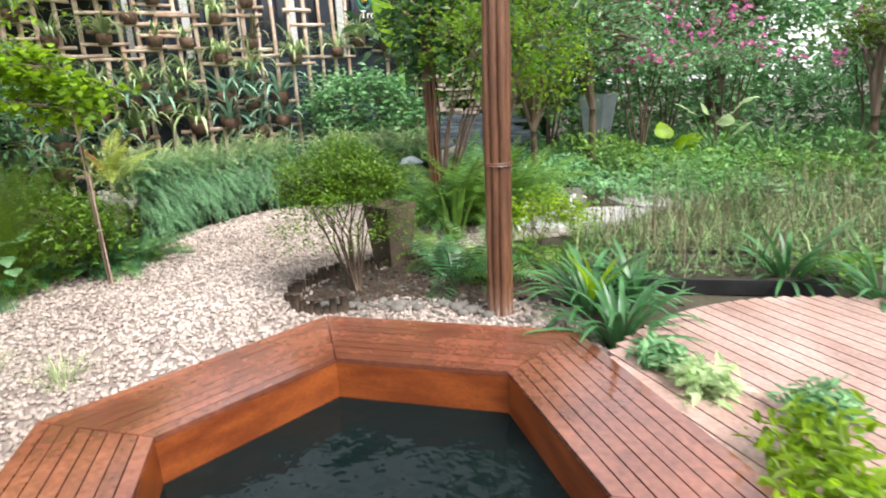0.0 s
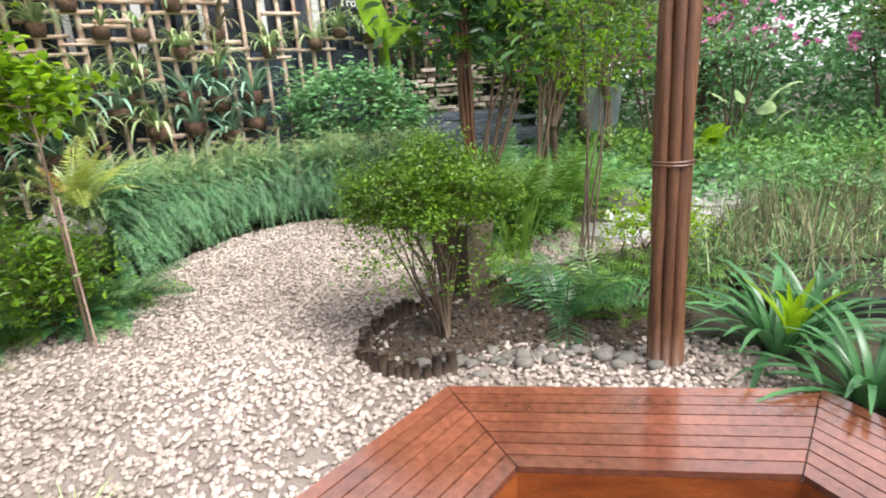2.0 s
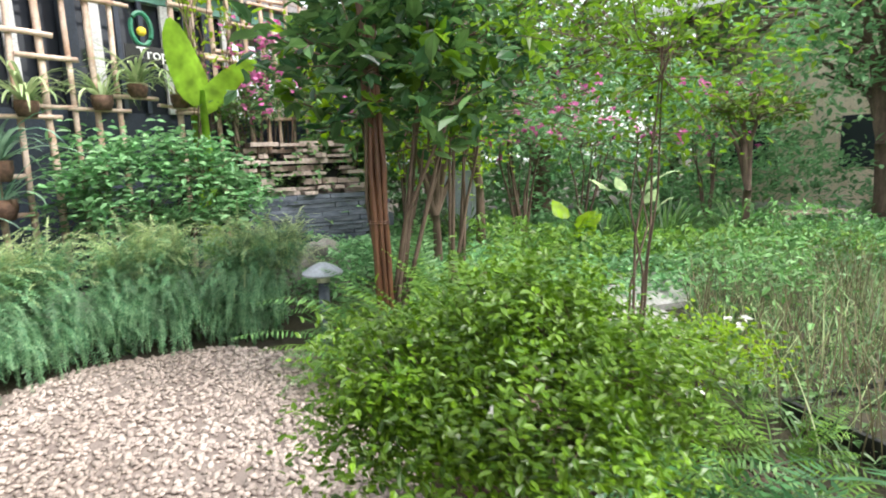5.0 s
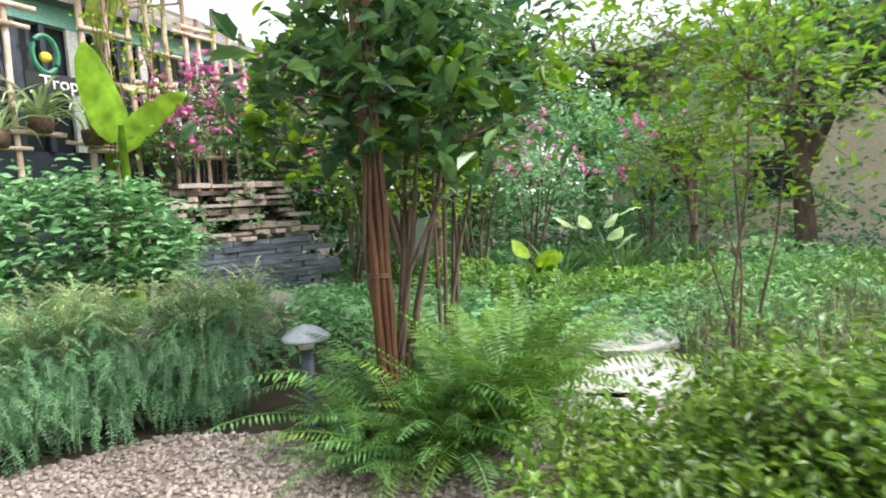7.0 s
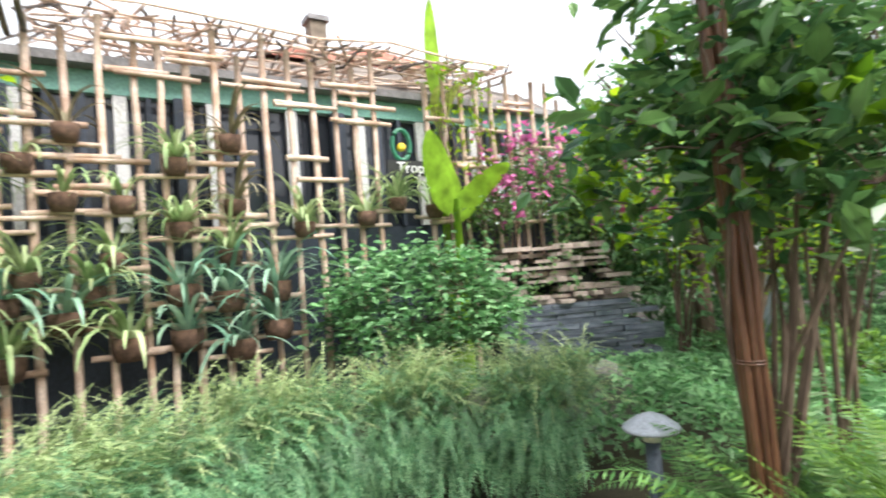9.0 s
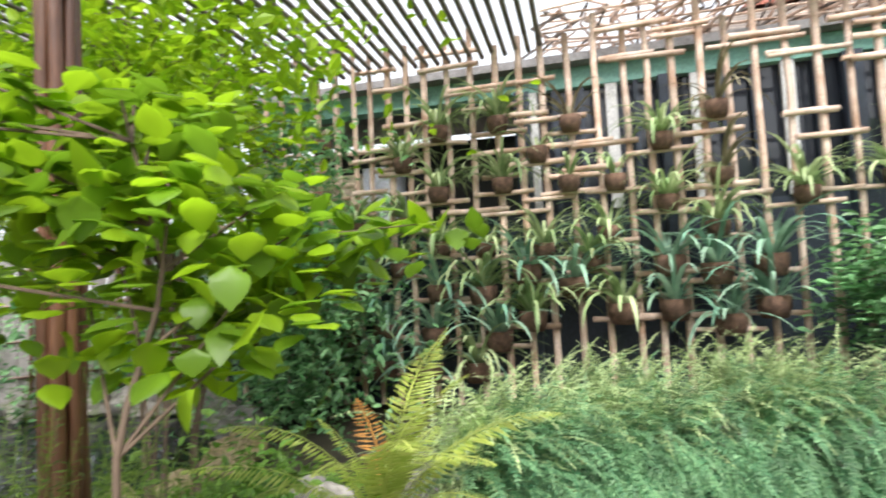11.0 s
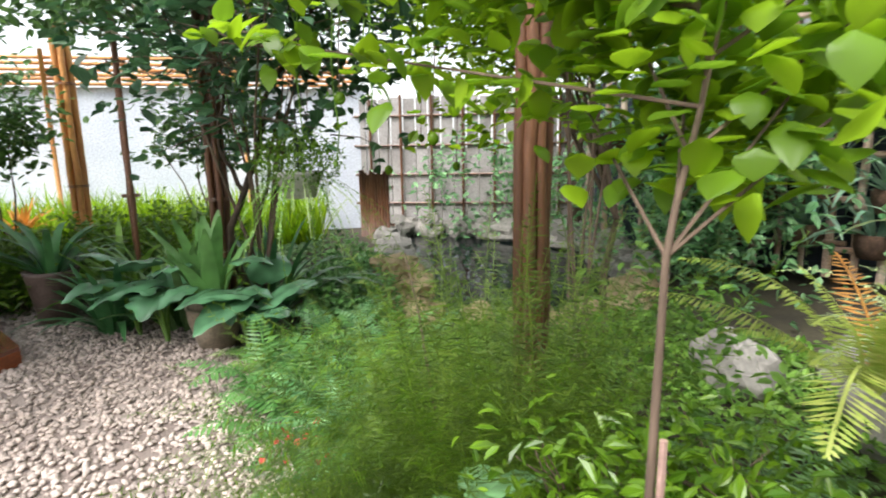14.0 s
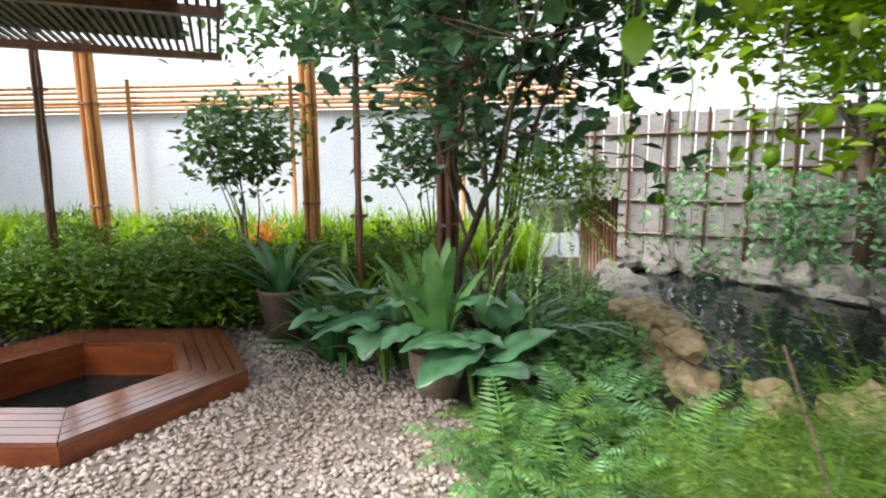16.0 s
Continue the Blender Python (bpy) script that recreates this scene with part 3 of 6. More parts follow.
bundle("bamboo_post", -9.22, -0.93, 2.9, 0.11, 6, "orange", "orange bamboo post against a white wall", lean=(0.03, 0))
bundle("bamboo_post", -8.0, -0.55, 2.75, 0.08, 3, "bamboo", "dark wooden post under the shade roof")

# ---- trellis wall and the building behind it ----
TH, DW = radians(24.54), 10.9
WE, WN = np.array([math.cos(TH), math.sin(TH), 0]), np.array([-math.sin(TH), math.cos(TH), 0])


def on_wall(u, z, off=0.0):
    return WE * u + WN * (DW + off) + np.array([0, 0, z])


PLANTS = [(-1.52, 3.21), (-0.83, 3.24), (-0.04, 3.16), (0.87, 2.87), (1.42, 3.14), (-1.96, 2.89), (-1.55, 2.51), (-0.81, 2.55), (-0.41, 2.86), (-0.09, 2.51), (0.39, 2.48), (0.89, 2.22), (1.43, 2.45), (2.17, 2.2), (2.95, 2.31), (3.38, 2.49), (3.92, 2.39), (-2.98, 3.2), (-3.69, 3.24), (-3.44, 2.64), (-3.0, 2.58), (-2.56, 2.17), (-1.96, 2.19), (-1.55, 1.89), (-1.03, 1.85), (-0.39, 1.8), (0.29, 1.94), (1.35, 1.93), (1.81, 1.54), (-2.47, 1.52), (-2.99, 1.81), (-2.05, 1.67), (-1.58, 1.39), (-1.09, 1.35), (-0.59, 1.56), (-0.1, 1.4), (0.11, 1.64), (0.87, 1.58), (1.31, 1.48), (-0.56, 1.06), (0.89, 1.13), (1.4, 0.97), (0.38, 1.11)]
PLANTS += [(-1.66, 0.91), (-2.25, 0.96), (-2.73, 0.88), (-0.94, 0.85), (1.8, 1.13), (-3.18, 1.4), (-3.87, 1.45), (-3.4, 0.9), (-2.9, 0.5), (-2.3, 0.55), (-1.75, 0.5), (-1.2, 0.52), (-4.1, 0.95), (-4.5, 1.5)]
trellis = thing("bamboo_trellis", "tall pale bamboo trellis holding rows of spider plants", "trellis", tuple(on_wall(0, 0)))


def local(p):
    return p - on_wall(0, 0)


u = -5.0
k = 0
while u < 6.4:
    top = 4.15 + rng.uniform(-0.05, 0.3)
    r0 = rng.uniform(0.030, 0.042)
    zs = np.linspace(0.1, top, 9)
    path = np.array([local(on_wall(u + rng.normal(0, 0.006) + 0.0 * z, z, rng.normal(0, 0.006))) for z in zs])
    part("upright", Build().tube(path, r0 * (1 + 0.06 * (rng.random(9) > 0.5)), 7), "cane", trellis, smooth=True)
    u += rng.uniform(0.20, 0.30)
    if 3.45 < u < 3.95:
        u = 3.97
bars = [(a, z - 0.10, rng.uniform(0.26, 0.36)) for a, z in PLANTS] + [(rng.uniform(-4.9, 6.2), rng.uniform(2.2, 4.2), rng.uniform(0.2, 0.42)) for _ in range(84)]
for a, z, half in bars:
    if abs(a - 3.7) < 0.55 and 2.82 < z < 3.5:
        continue
    c = Build().tube([local(on_wall(a - half, z + rng.normal(0, 0.008), -0.05)), local(on_wall(a, z, -0.05)), local(on_wall(a + half, z + rng.normal(0, 0.008), -0.05))], rng.uniform(0.024, 0.034), 7)
    part("rung", c, "cane", trellis, smooth=True)

canopy = thing("cane_canopy", "tangled weathered cane lattice over the trellis top", "lattice", tuple(on_wall(0, 4.3)))
for k in range(74):
    a = -0.2 + k * 0.078 + rng.normal(0, 0.05)
    p = [local(on_wall(a, 0.12 + rng.uniform(-0.1, 0.1), -0.1)), local(on_wall(a + rng.normal(0, 0.25), 0.22 + rng.uniform(-0.1, 0.12), 0.6)), local(on_wall(a + rng.normal(0, 0.5), 0.1 + rng.uniform(-0.1, 0.2), 1.5))]
    part("cane", Build().tube(np.array(p), rng.uniform(0.012, 0.022), 5), "cane" if k % 3 else "grey_cane", canopy)
for k in range(9):
    off, z = -0.1 + 0.17 * k, 0.16 + rng.uniform(-0.08, 0.1)
    p = [local(on_wall(-0.3 + 5.6 * s, z + rng.normal(0, 0.03), off + rng.normal(0, 0.05))) for s in np.linspace(0, 1, 7)]
    part("cane", Build().tube(np.array(p), 0.016, 5), "cane", canopy)

rafters = thing("pergola_rafters", "row of dark weathered rafters reaching out from the trellis", "pergola", tuple(on_wall(-3, 4.1)))
for k in range(42):
    a = -0.32 - k * 0.135
    b = Build().tube([local(on_wall(a + 3, 0, 0.1)), local(on_wall(a + 3, 0.04, -2.2)), local(on_wall(a + 3, 0.08, -4.4))], 0.03, 7)
    part("rafter", b, "grey_cane", rafters, smooth=True)
part("beam", Build().tube([local(on_wall(-3.0, -0.07, -4.3)), local(on_wall(3.0, -0.07, -4.3))], 0.05, 8), "bamboo", rafters)

house = thing("garden_building", "dark blue building with mint beam behind the trellis", "building", (0, 0, 0))


def slab_on_wall(u0, u1, z0, z1, o0, o1):
    b = Build()
    c = [on_wall(u0, 0, o0)[:2], on_wall(u1, 0, o0)[:2], on_wall(u1, 0, o1)[:2], on_wall(u0, 0, o1)[:2]]
    return b.prism([tuple(q) for q in c], z0, z1)


part("lower_wall", slab_on_wall(-5.3, 8.2, -0.02, 2.25, 0.55, 0.7), "navy", house)
# black sheet at the back paints the dark of the open veranda
part("upper_wall", slab_on_wall(-5.3, -0.6, 2.25, 3.72, 2.4, 2.55), "black", house, "black back wall standing for shade in the open veranda")
part("upper_floor", slab_on_wall(-5.3, -0.6, 2.15, 2.25, 0.71, 2.5), "navy", house)
part("beam", slab_on_wall(-5.3, 8.2, 3.74, 3.98, 0.5, 0.72), "mint", house, "mint painted beam")
part("roof", slab_on_wall(-5.4, 8.3, 3.985, 4.08, 0.3, 3.0), "grey_roof", house)
for k in range(24):
    a = -0.55 + k * 0.31
    part("window_bar", slab_on_wall(a, a + (0.06 if k % 3 else 0.13), 2.26, 3.73, 0.5, 0.56), "white" if k % 3 == 0 else "navy", house)
part("window", slab_on_wall(-0.59, 5.1, 2.251, 3.73, 0.6, 0.63), "glass", house, "dark window glass")
for a in (-0.6, 1.05, 2.9):
    part("column", slab_on_wall(a - 0.09, a + 0.09, 0.0, 3.735, 0.42, 0.545), "navy", house, "dark blue column")
solid("storage_panel", slab_on_wall(-4.3, -3.0, 2.26, 3.1, 1.2, 1.3), "cream", "cream painted panel on the veranda", "panel")
solid("water_tank", slab_on_wall(-2.95, -2.45, 2.26, 3.15, 1.1, 1.5), "cool_white", "pale blue plastic tank on the veranda", "tank")
# far tiled roofs
for (a, z, w) in ((5.6, 7.0, 2.0), (7.4, 7.2, 1.7)):
    c = on_wall(a, 0, 6.6)
    far = thing("far_house", "house with faded red tiled hip roof beyond the garden", "house", tuple(c))
    v = np.array([-WE * w, WE * w, WE * w + WN * 3, WN * 3 - WE * w, WN * 1.5 - WE * 0.35, WN * 1.5 + WE * 0.35]) + np.array([[0, 0, z]] * 4 + [[0, 0, z + 0.95]] * 2)
    rf = Build().add(v, [(0, 1, 5, 4), (2, 3, 4, 5)])
    rf.f.append(np.array([(1, 2, 5), (3, 0, 4)]))
    part("roof", rf, "tile", far)
    for k in range(9):
        s = (k + 0.5) / 9
        p = np.array([v[0] * (1 - s) + v[4] * s, v[1] * (1 - s) + v[5] * s])
        part("tile_course", Build().tube(p, 0.035, 5), "tile", far)
    part("wall", Build().prism([tuple(q[:2]) for q in (-WE * (w - 0.3) + WN * 0.3, WE * (w - 0.3) + WN * 0.3, WE * (w - 0.3) + WN * 2.7, -WE * (w - 0.3) + WN * 2.7)], 0, z + 0.02), "cream", far)
chimney = thing("chimney_stack", "small square weathered chimney rising behind the trellis", "chimney", (-2.65, 18.1, 0))
part("shaft", Build().box((-0.2, -0.2, 0), (0.2, 0.2, 7.95), TH), "concrete", chimney)
part("cap", Build().box((-0.27, -0.27, 7.955), (0.27, 0.27, 8.08), TH), "grey_roof", chimney)
tarp = thing("weathered_roof", "sagging grey thatched roof over the building", "roof", (0, 0, 0))
for k in range(15):
    o = 0.75 + k * 0.1
    uu = np.linspace(1.2, 7.6, 12)
    zz = 4.1 + k * 0.068 + 0.05 * np.sin(uu * 1.7) - 0.03 * (uu - 4.4) ** 2 * 0.5 + rng.normal(0, 0.012, 12)
    part("thatch_course", Build().tube(np.array([on_wall(q, max(s, 4.1), o) for q, s in zip(uu, zz)]), rng.uniform(0.05, 0.075, 12), 6), "grey_cane", tarp, smooth=True)

# sign
sg = on_wall(3.70, 2.96, 0.06)
sign = thing("shop_sign", "black sign board with white letters and green emblem", "sign", tuple(sg))
part("board", Build().box((-0.34, -0.02, -0.1), (0.34, 0.0, 0.1), TH), "black", sign)
tc = bpy.data.curves.new("letters", "FONT")
tc.body, tc.size, tc.align_x, tc.extrude = "Trop", 0.2, "CENTER", 0.004
tmp = new("letters", tc)
bpy.context.view_layer.update()
tm = bpy.data.meshes.new_from_object(tmp.evaluated_get(bpy.context.evaluated_depsgraph_get()))
bpy.data.objects.remove(tmp)
tm.materials.append(M["white"])
lt = part("letters", tm, "white", sign, "white letters")
lt.matrix_local = Matrix.Translation(tuple(-WN * 0.028 + np.array([0, 0, -0.06]))) @ Euler((radians(90), 0, TH)).to_matrix().to_4x4()
em = on_wall(3.60, 3.27, 0.07)
emblem = thing("emblem", "green ring emblem with yellow centre on the facade", "emblem", tuple(em))
tt = np.linspace(0, 6.283, 25)
part("ring", Build().tube(np.stack([0.13 * np.cos(tt) * WE[0], 0.13 * np.cos(tt) * WE[1], 0.2 * np.sin(tt)], 1), 0.03, 6), "green_paint", emblem)
part("centre", Build().boulder((0, 0, -0.03), (0.06, 0.05, 0.06), 3, 2, 0.0), "yellow", emblem)


# ---- plants ----
def spider(pot, rich, seed, label, bend=(1.3, 2.9), rise=(0.5, 1.4)):
    ob = thing("spider_plant", label, "spider plant", (0, 0, -50), "spider plants on the trellis")
    part("pot", Build().lathe([(0.0, -0.09), (0.075, -0.09), (0.098, -0.02), (0.1, 0.05), (0.088, 0.05), (0.08, 0.03), (0.0, 0.03)], 12), "coir", ob, smooth=True)
    n = rich
    a = rng.uniform(0, 6.283, n)
    base = np.stack([0.03 * np.cos(a), 0.03 * np.sin(a), np.full(n, 0.03)], 1)
    part("leaves", Build().strips(base, a, rng.uniform(*rise, n), rng.uniform(0.34, 0.66, n), rng.uniform(0.024, 0.04, n), rng.uniform(*bend, n), 7), pot, ob, smooth=True)
    return ob


kinds = [spider("l_spider", 34, 1, "variegated spider plant in a coir pot on the trellis"), spider("l_spider", 46, 2, "bushy pale spider plant in a coir pot on the trellis"),
         spider("l_aloe", 26, 3, "blue-green strap-leaved plant in a coir pot on the trellis", (1.0, 2.3), (0.2, 1.25)), spider("l_dry", 16, 4, "half-dry spider plant in a coir pot on the trellis"),
         spider("l_spider", 10, 5, "sparse spider plant in a coir pot on the trellis")]
for i, (a, z) in enumerate(PLANTS):
    low = z < 1.6
    src = kinds[2 if low and i % 3 else (3 if i in (2, 4, 12) else (4 if i in (8, 9, 10, 16, 17) else i % 2))]
    big = 1.6 if low else 1.2
    src.scale = (big, big, big)
    p = on_wall(a, z, -0.12)
    copy_thing(src, pose(*p, 0, 0, rng.uniform(0, 360)))
for q in kinds:
    for c in list(q.children_recursive):
        bpy.data.objects.remove(c)
    bpy.data.objects.remove(q)


def rosette(name, at, n, length, width, material, label, cat, a0=(0.6, 1.45), droop=(1.0, 2.4), spread=0.05, fold=0.25, group="", k=7):
    ob = thing(name, label, cat, at, group)
    a = rng.uniform(0, 6.283, n)
    q = spread * np.sqrt(rng.random(n))
    base = np.stack([q * np.cos(a), q * np.sin(a), np.zeros(n)], 1)
    az, up, ln, wd, bend = a + rng.normal(0, 0.3, n), rng.uniform(*a0, n), length * rng.uniform(0.6, 1.1, n), width * rng.uniform(0.7, 1.1, n), rng.uniform(*droop, n)
    if name in ("dracaena", "snake_plant", "birds_nest_fern"):
        for i in range(n):
            part("leaf", Build().strips(base[i:i + 1], az[i], up[i], ln[i], wd[i], bend[i], k, fold), material, ob, smooth=True)
    else:
        part("leaves", Build().strips(base, az, up, ln, wd, bend, k, fold), material, ob, smooth=True)
    return ob


def fern(at, n, length, label, material="l_fern", a0=(0.5, 1.4), droop=(0.9, 2.0), pinna=0.2, group="ferns", m=18, spread=0.08, height=0.0, wide=0.22):
    ob = thing("fern", label, "fern", at, group)
    a = rng.uniform(0, 6.283, n)
    q = spread * np.sqrt(rng.random(n))
    base = np.stack([q * np.cos(a), q * np.sin(a), np.full(n, height)], 1)
    L = length * rng.uniform(0.6, 1.1, n)
    up, bend = rng.uniform(*a0, n), rng.uniform(*droop, n)
    for i in range(n):
        part("frond", Build().fronds(base[i:i + 1], a[i], up[i], L[i], bend[i], L[i] * pinna, m, wide), material, ob)
    return ob


def shrub(name, at, crown, n_cl, per, size, material, label, cat, stems=6, hollow=0.55, spread=0.1, ratio=0.5, flat=0.5, trunk_h=None, rad=0.02, group="", stem_mat="bark", low=0.0, extra=None):
    """A woody plant: limbs that fork from the base to leaf clumps spread through an uneven crown."""
    ob = thing(name, label, cat, at, group)
    cx, cy, cz, rx, ry, rz = crown
    d = rng.normal(0, 1, (n_cl, 3))
    d /= np.linalg.norm(d, axis=1)[:, None]
    rr = hollow + (1 - hollow) * rng.random(n_cl) ** 0.6
    bumpy = np.array([0.82 + 0.38 * noise.noise(Vector(q) * 2.1 + Vector(at)) for q in d])
    c = d * (rr * bumpy)[:, None] * np.array([rx, ry, rz])
    c[:, 2] = np.where(c[:, 2] < low * rz, low * rz + rng.uniform(-0.08, 0.12, n_cl) * rz, c[:, 2])
    c += np.array([cx, cy, cz])
    wood = Build()
    limbs = []
    fork = trunk_h if trunk_h is not None else 0.0
    if fork:
        tp = np.array([(0, 0, 0), (rng.normal(0, 0.03), rng.normal(0, 0.03), fork * 0.5), (rng.normal(0, 0.04), rng.normal(0, 0.04), fork)])
        wood.tube(curve_points(tp, 8), np.linspace(rad * 1.6, rad * 1.1, 8), 8)
        start = tp[-1]
    else:
        start = np.zeros(3)
    for k in range(stems):
        e = c[rng.integers(n_cl)] * np.array([0.7, 0.7, 0.8]) + np.array([cx, cy, cz]) * 0.12
        b = start + (np.append(rng.normal(0, 0.03, 2), 0) if not fork else 0)
        mid = b + (e - b) * 0.5 + np.append(rng.normal(0, 0.04, 2), 0.06 * cz)
        pth = np.array([b, b + (mid - b) * 0.5, mid, mid + (e - mid) * 0.5 + rng.normal(0, 0.03, 3), e])
        limbs.append(pth)
        wood.tube(pth, np.linspace(rad, rad * 0.35, 5), 6)
    pool = np.concatenate([q[2:] for q in limbs])
    for q in c[:: max(1, n_cl // 160)]:
        b = pool[np.argmin(np.linalg.norm(pool - q, axis=1))]
        if np.linalg.norm(b - q) > 0.4 * max(rx, rz):
            b = q + (b - q) * 0.4
        wood.tube(np.array([b, b + (q - b) * 0.55 + rng.normal(0, 0.02, 3), q]), np.linspace(rad * 0.3, rad * 0.12, 3), 4, False)
    part("branching", wood, stem_mat, ob, smooth=True)
    at_ = np.repeat(c, per, 0) + rng.normal(0, spread, (n_cl * per, 3)) * np.array([1, 1, 0.7])
    part("crown", Build().leaves(at_, size * rng.uniform(0.6, 1.25, len(at_)), ratio, flat), material, ob)
    if extra:
        nm, m2, count, sz = extra
        at2 = np.repeat(c[rng.integers(0, n_cl, max(1, count // 3))] * 1.06, 3, 0)
        count = len(at2)
        at2 = at2 + rng.normal(0, spread, (count, 3))
        part(nm, Build().leaves(np.repeat(at2, 4, 0), sz, 0.8, 0.8), m2, ob)
    return ob

# ---- start: bed by the pool ----
bush = shrub("clipped_bush", (-0.70, 4.19, 0), (-0.05, 0.02, 0.84, 0.60, 0.54, 0.40), 900, 26, 0.026, "l_bush", "rounded clipped bush with fine glossy green leaves on thin stems", "bush", stems=18, hollow=0.5, spread=0.042, rad=0.009, low=-0.05, extra=("flowers", "l_white", 9, 0.018))
a = rng.uniform(0, 6.283, 130)
q = rng.uniform(0.34, 0.6, 130)
skirt = np.c_[q * np.cos(a) - 0.05, q * np.sin(a) + 0.02, rng.uniform(0.45, 0.78, 130)]
skirt = np.repeat(skirt, 13, 0) + rng.normal(0, 0.05, (130 * 13, 3))
part("foliage", Build().leaves(skirt, 0.028 * rng.uniform(0.6, 1.3, len(skirt)), 0.5, 0.4), "l_bush", bush, "sparse lower leaves")
planter = thing("tall_planter", "tall tapered brown planter standing behind the bush", "planter", (-0.46, 4.88, 0))
part("body", Build().lathe([(0.0, 0.0), (0.17, 0.0), (0.235, 0.56), (0.205, 0.56), (0.19, 0.5), (0, 0.5)], 4), "shaded_planter", planter)
edging = thing("log_edging", "curved edging of short dark upright logs", "edging", (0, 0, 0))
for x, y in curve_points([(-0.15, 4.95), (-0.55, 4.75), (-0.95, 4.55), (-1.18, 4.25), (-1.19, 4.0), (-1.08, 3.80), (-0.88, 3.72), (-0.72, 3.74)], 46):
    h = rng.uniform(0.06, 0.135)
    r = rng.uniform(0.021, 0.031)
    x, y = x + rng.normal(0, 0.006), y + rng.normal(0, 0.006)
    part("log", Build().tube([(x, y, -0.01), (x + rng.normal(0, 0.004), y, h * 0.5), (x + rng.normal(0, 0.006), y + rng.normal(0, 0.006), h)], [r, r * 1.06, r * 0.9], 8), "log", edging, smooth=True)
BED = [(-1.1, 3.85), (-0.85, 3.8), (-0.3, 3.9), (0.25, 3.75), (0.7, 3.9), (1.0, 4.4), (0.9, 5.2), (0.3, 5.3), (-0.2, 4.9), (-0.6, 4.7), (-0.95, 4.5), (-1.13, 4.2)]
sheet("planting_bed", BED, [], 0.006, "soil", "dark mulched planting bed", "bed")
solid("bark_mulch", pebbles(7000, BED, 0.017), "log", "dark bark chips over the bed", "mulch", "stuff")
for k in range(40):
    x, y = curve_points([(-0.8, 3.86), (-0.55, 3.82), (-0.3, 3.80), (0.1, 3.72), (0.2, 3.5)], 40)[k] + rng.normal(0, 0.06, 2)
    s = rng.uniform(0.025, 0.058)
    solid("river_stone", Build().boulder((0, 0, s * 0.5), (s, s * rng.uniform(0.6, 0.9), s * 0.6), k, 2, 0.12), "stone", "smooth grey river stone on the pebbles", "stone", at=(x, y, 0.0), group="river stones", smooth=True)
solid("bed_stones", pebbles(420, [(-1.0, 3.95), (-0.3, 3.75), (0.6, 3.3), (0.8, 3.8), (0.1, 4.3), (-0.3, 4.9), (-0.9, 4.5)], 0.024), "stone", "mixed grey stones and bark in the bed", "stones", "stuff", smooth=True)
fern((0.08, 4.3, 0), 20, 0.76, "dark fern with wide fronds beside the bamboo post", "l_strap", pinna=0.24)
fern((0.42, 4.55, 0), 16, 0.6, "dark fern among the reeds", "l_mid", pinna=0.22)
for x, y, L in ((0.6, 4.75, 0.5), (0.95, 4.45, 0.5), (1.3, 5.2, 0.45), (0.45, 4.15, 0.4)):
    fern((x, y, 0), 16, L, "green fern filling the bed behind the post", "l_fern", pinna=0.2)
fern((-0.1, 5.0, 0), 16, 0.6, "green fern behind the bush", "l_fern", pinna=0.22)
for x, y, n, L in ((0.98, 3.55, 44, 0.66), (1.02, 3.02, 40, 0.62), (1.35, 3.75, 30, 0.55), (2.55, 3.9, 36, 0.7), (2.9, 3.4, 30, 0.6)):
    rosette("dracaena", (x, y, 0), n, L, 0.045, "l_strap", "dark green strap-leaved plant with arching leaves", "dracaena", (0.4, 1.45), (0.8, 2.0), 0.06, group="strap-leaved plants")
rosette("dracaena", (1.0, 3.5, 0.12), 10, 0.34, 0.05, "l_lime", "bright new leaves of a strap-leaved plant", "dracaena", (1.0, 1.5), (0.3, 0.9), 0.03, group="strap-leaved plants")
for x, y, h, q, mt in ((1.2, 2.32, 0.14, 0.16, "l_pale"), (1.1, 2.62, 0.12, 0.13, "l_fresh"), (1.32, 1.75, 0.2, 0.22, "l_lime"), (1.2, 1.4, 0.22, 0.22, "l_lime"), (1.55, 2.0, 0.16, 0.14, "l_fresh")):
    shrub("low_shrub", (x, y, 0), (0, 0, h, q, q, h * 0.8), 34, 8, 0.07, mt, "low shrub with pale green lance leaves beside the deck", "shrub", stems=6, spread=0.04, ratio=0.42, rad=0.005, group="low shrubs")
for x, y in ((-2.45, 2.5), (-2.75, 3.0), (-2.2, 2.85)):
    rosette("grass_tuft", (x, y, 0), 60, 0.22, 0.006, "l_straw", "thin yellowish grass tuft growing in gravel", "grass", (0.6, 1.5), (0.3, 1.5), 0.09, group="grass tufts", k=4)

box = thing("planter_box", "low black planter box filled with reeds", "planter box", (2.05, 4.15, 0))
bt = -0.2
for lo, hi in (((-0.75, -0.4, 0), (0.75, -0.37, 0.11)), ((-0.75, 0.37, 0), (0.75, 0.4, 0.11)), ((-0.75, -0.37, 0), (-0.72, 0.37, 0.11)), ((0.72, -0.37, 0), (0.75, 0.37, 0.11))):
    part("side", Build().box(lo, hi, bt), "black", box)
part("soil", Build().box((-0.72, -0.37, 0.02), (0.72, 0.37, 0.08), bt), "soil", box)


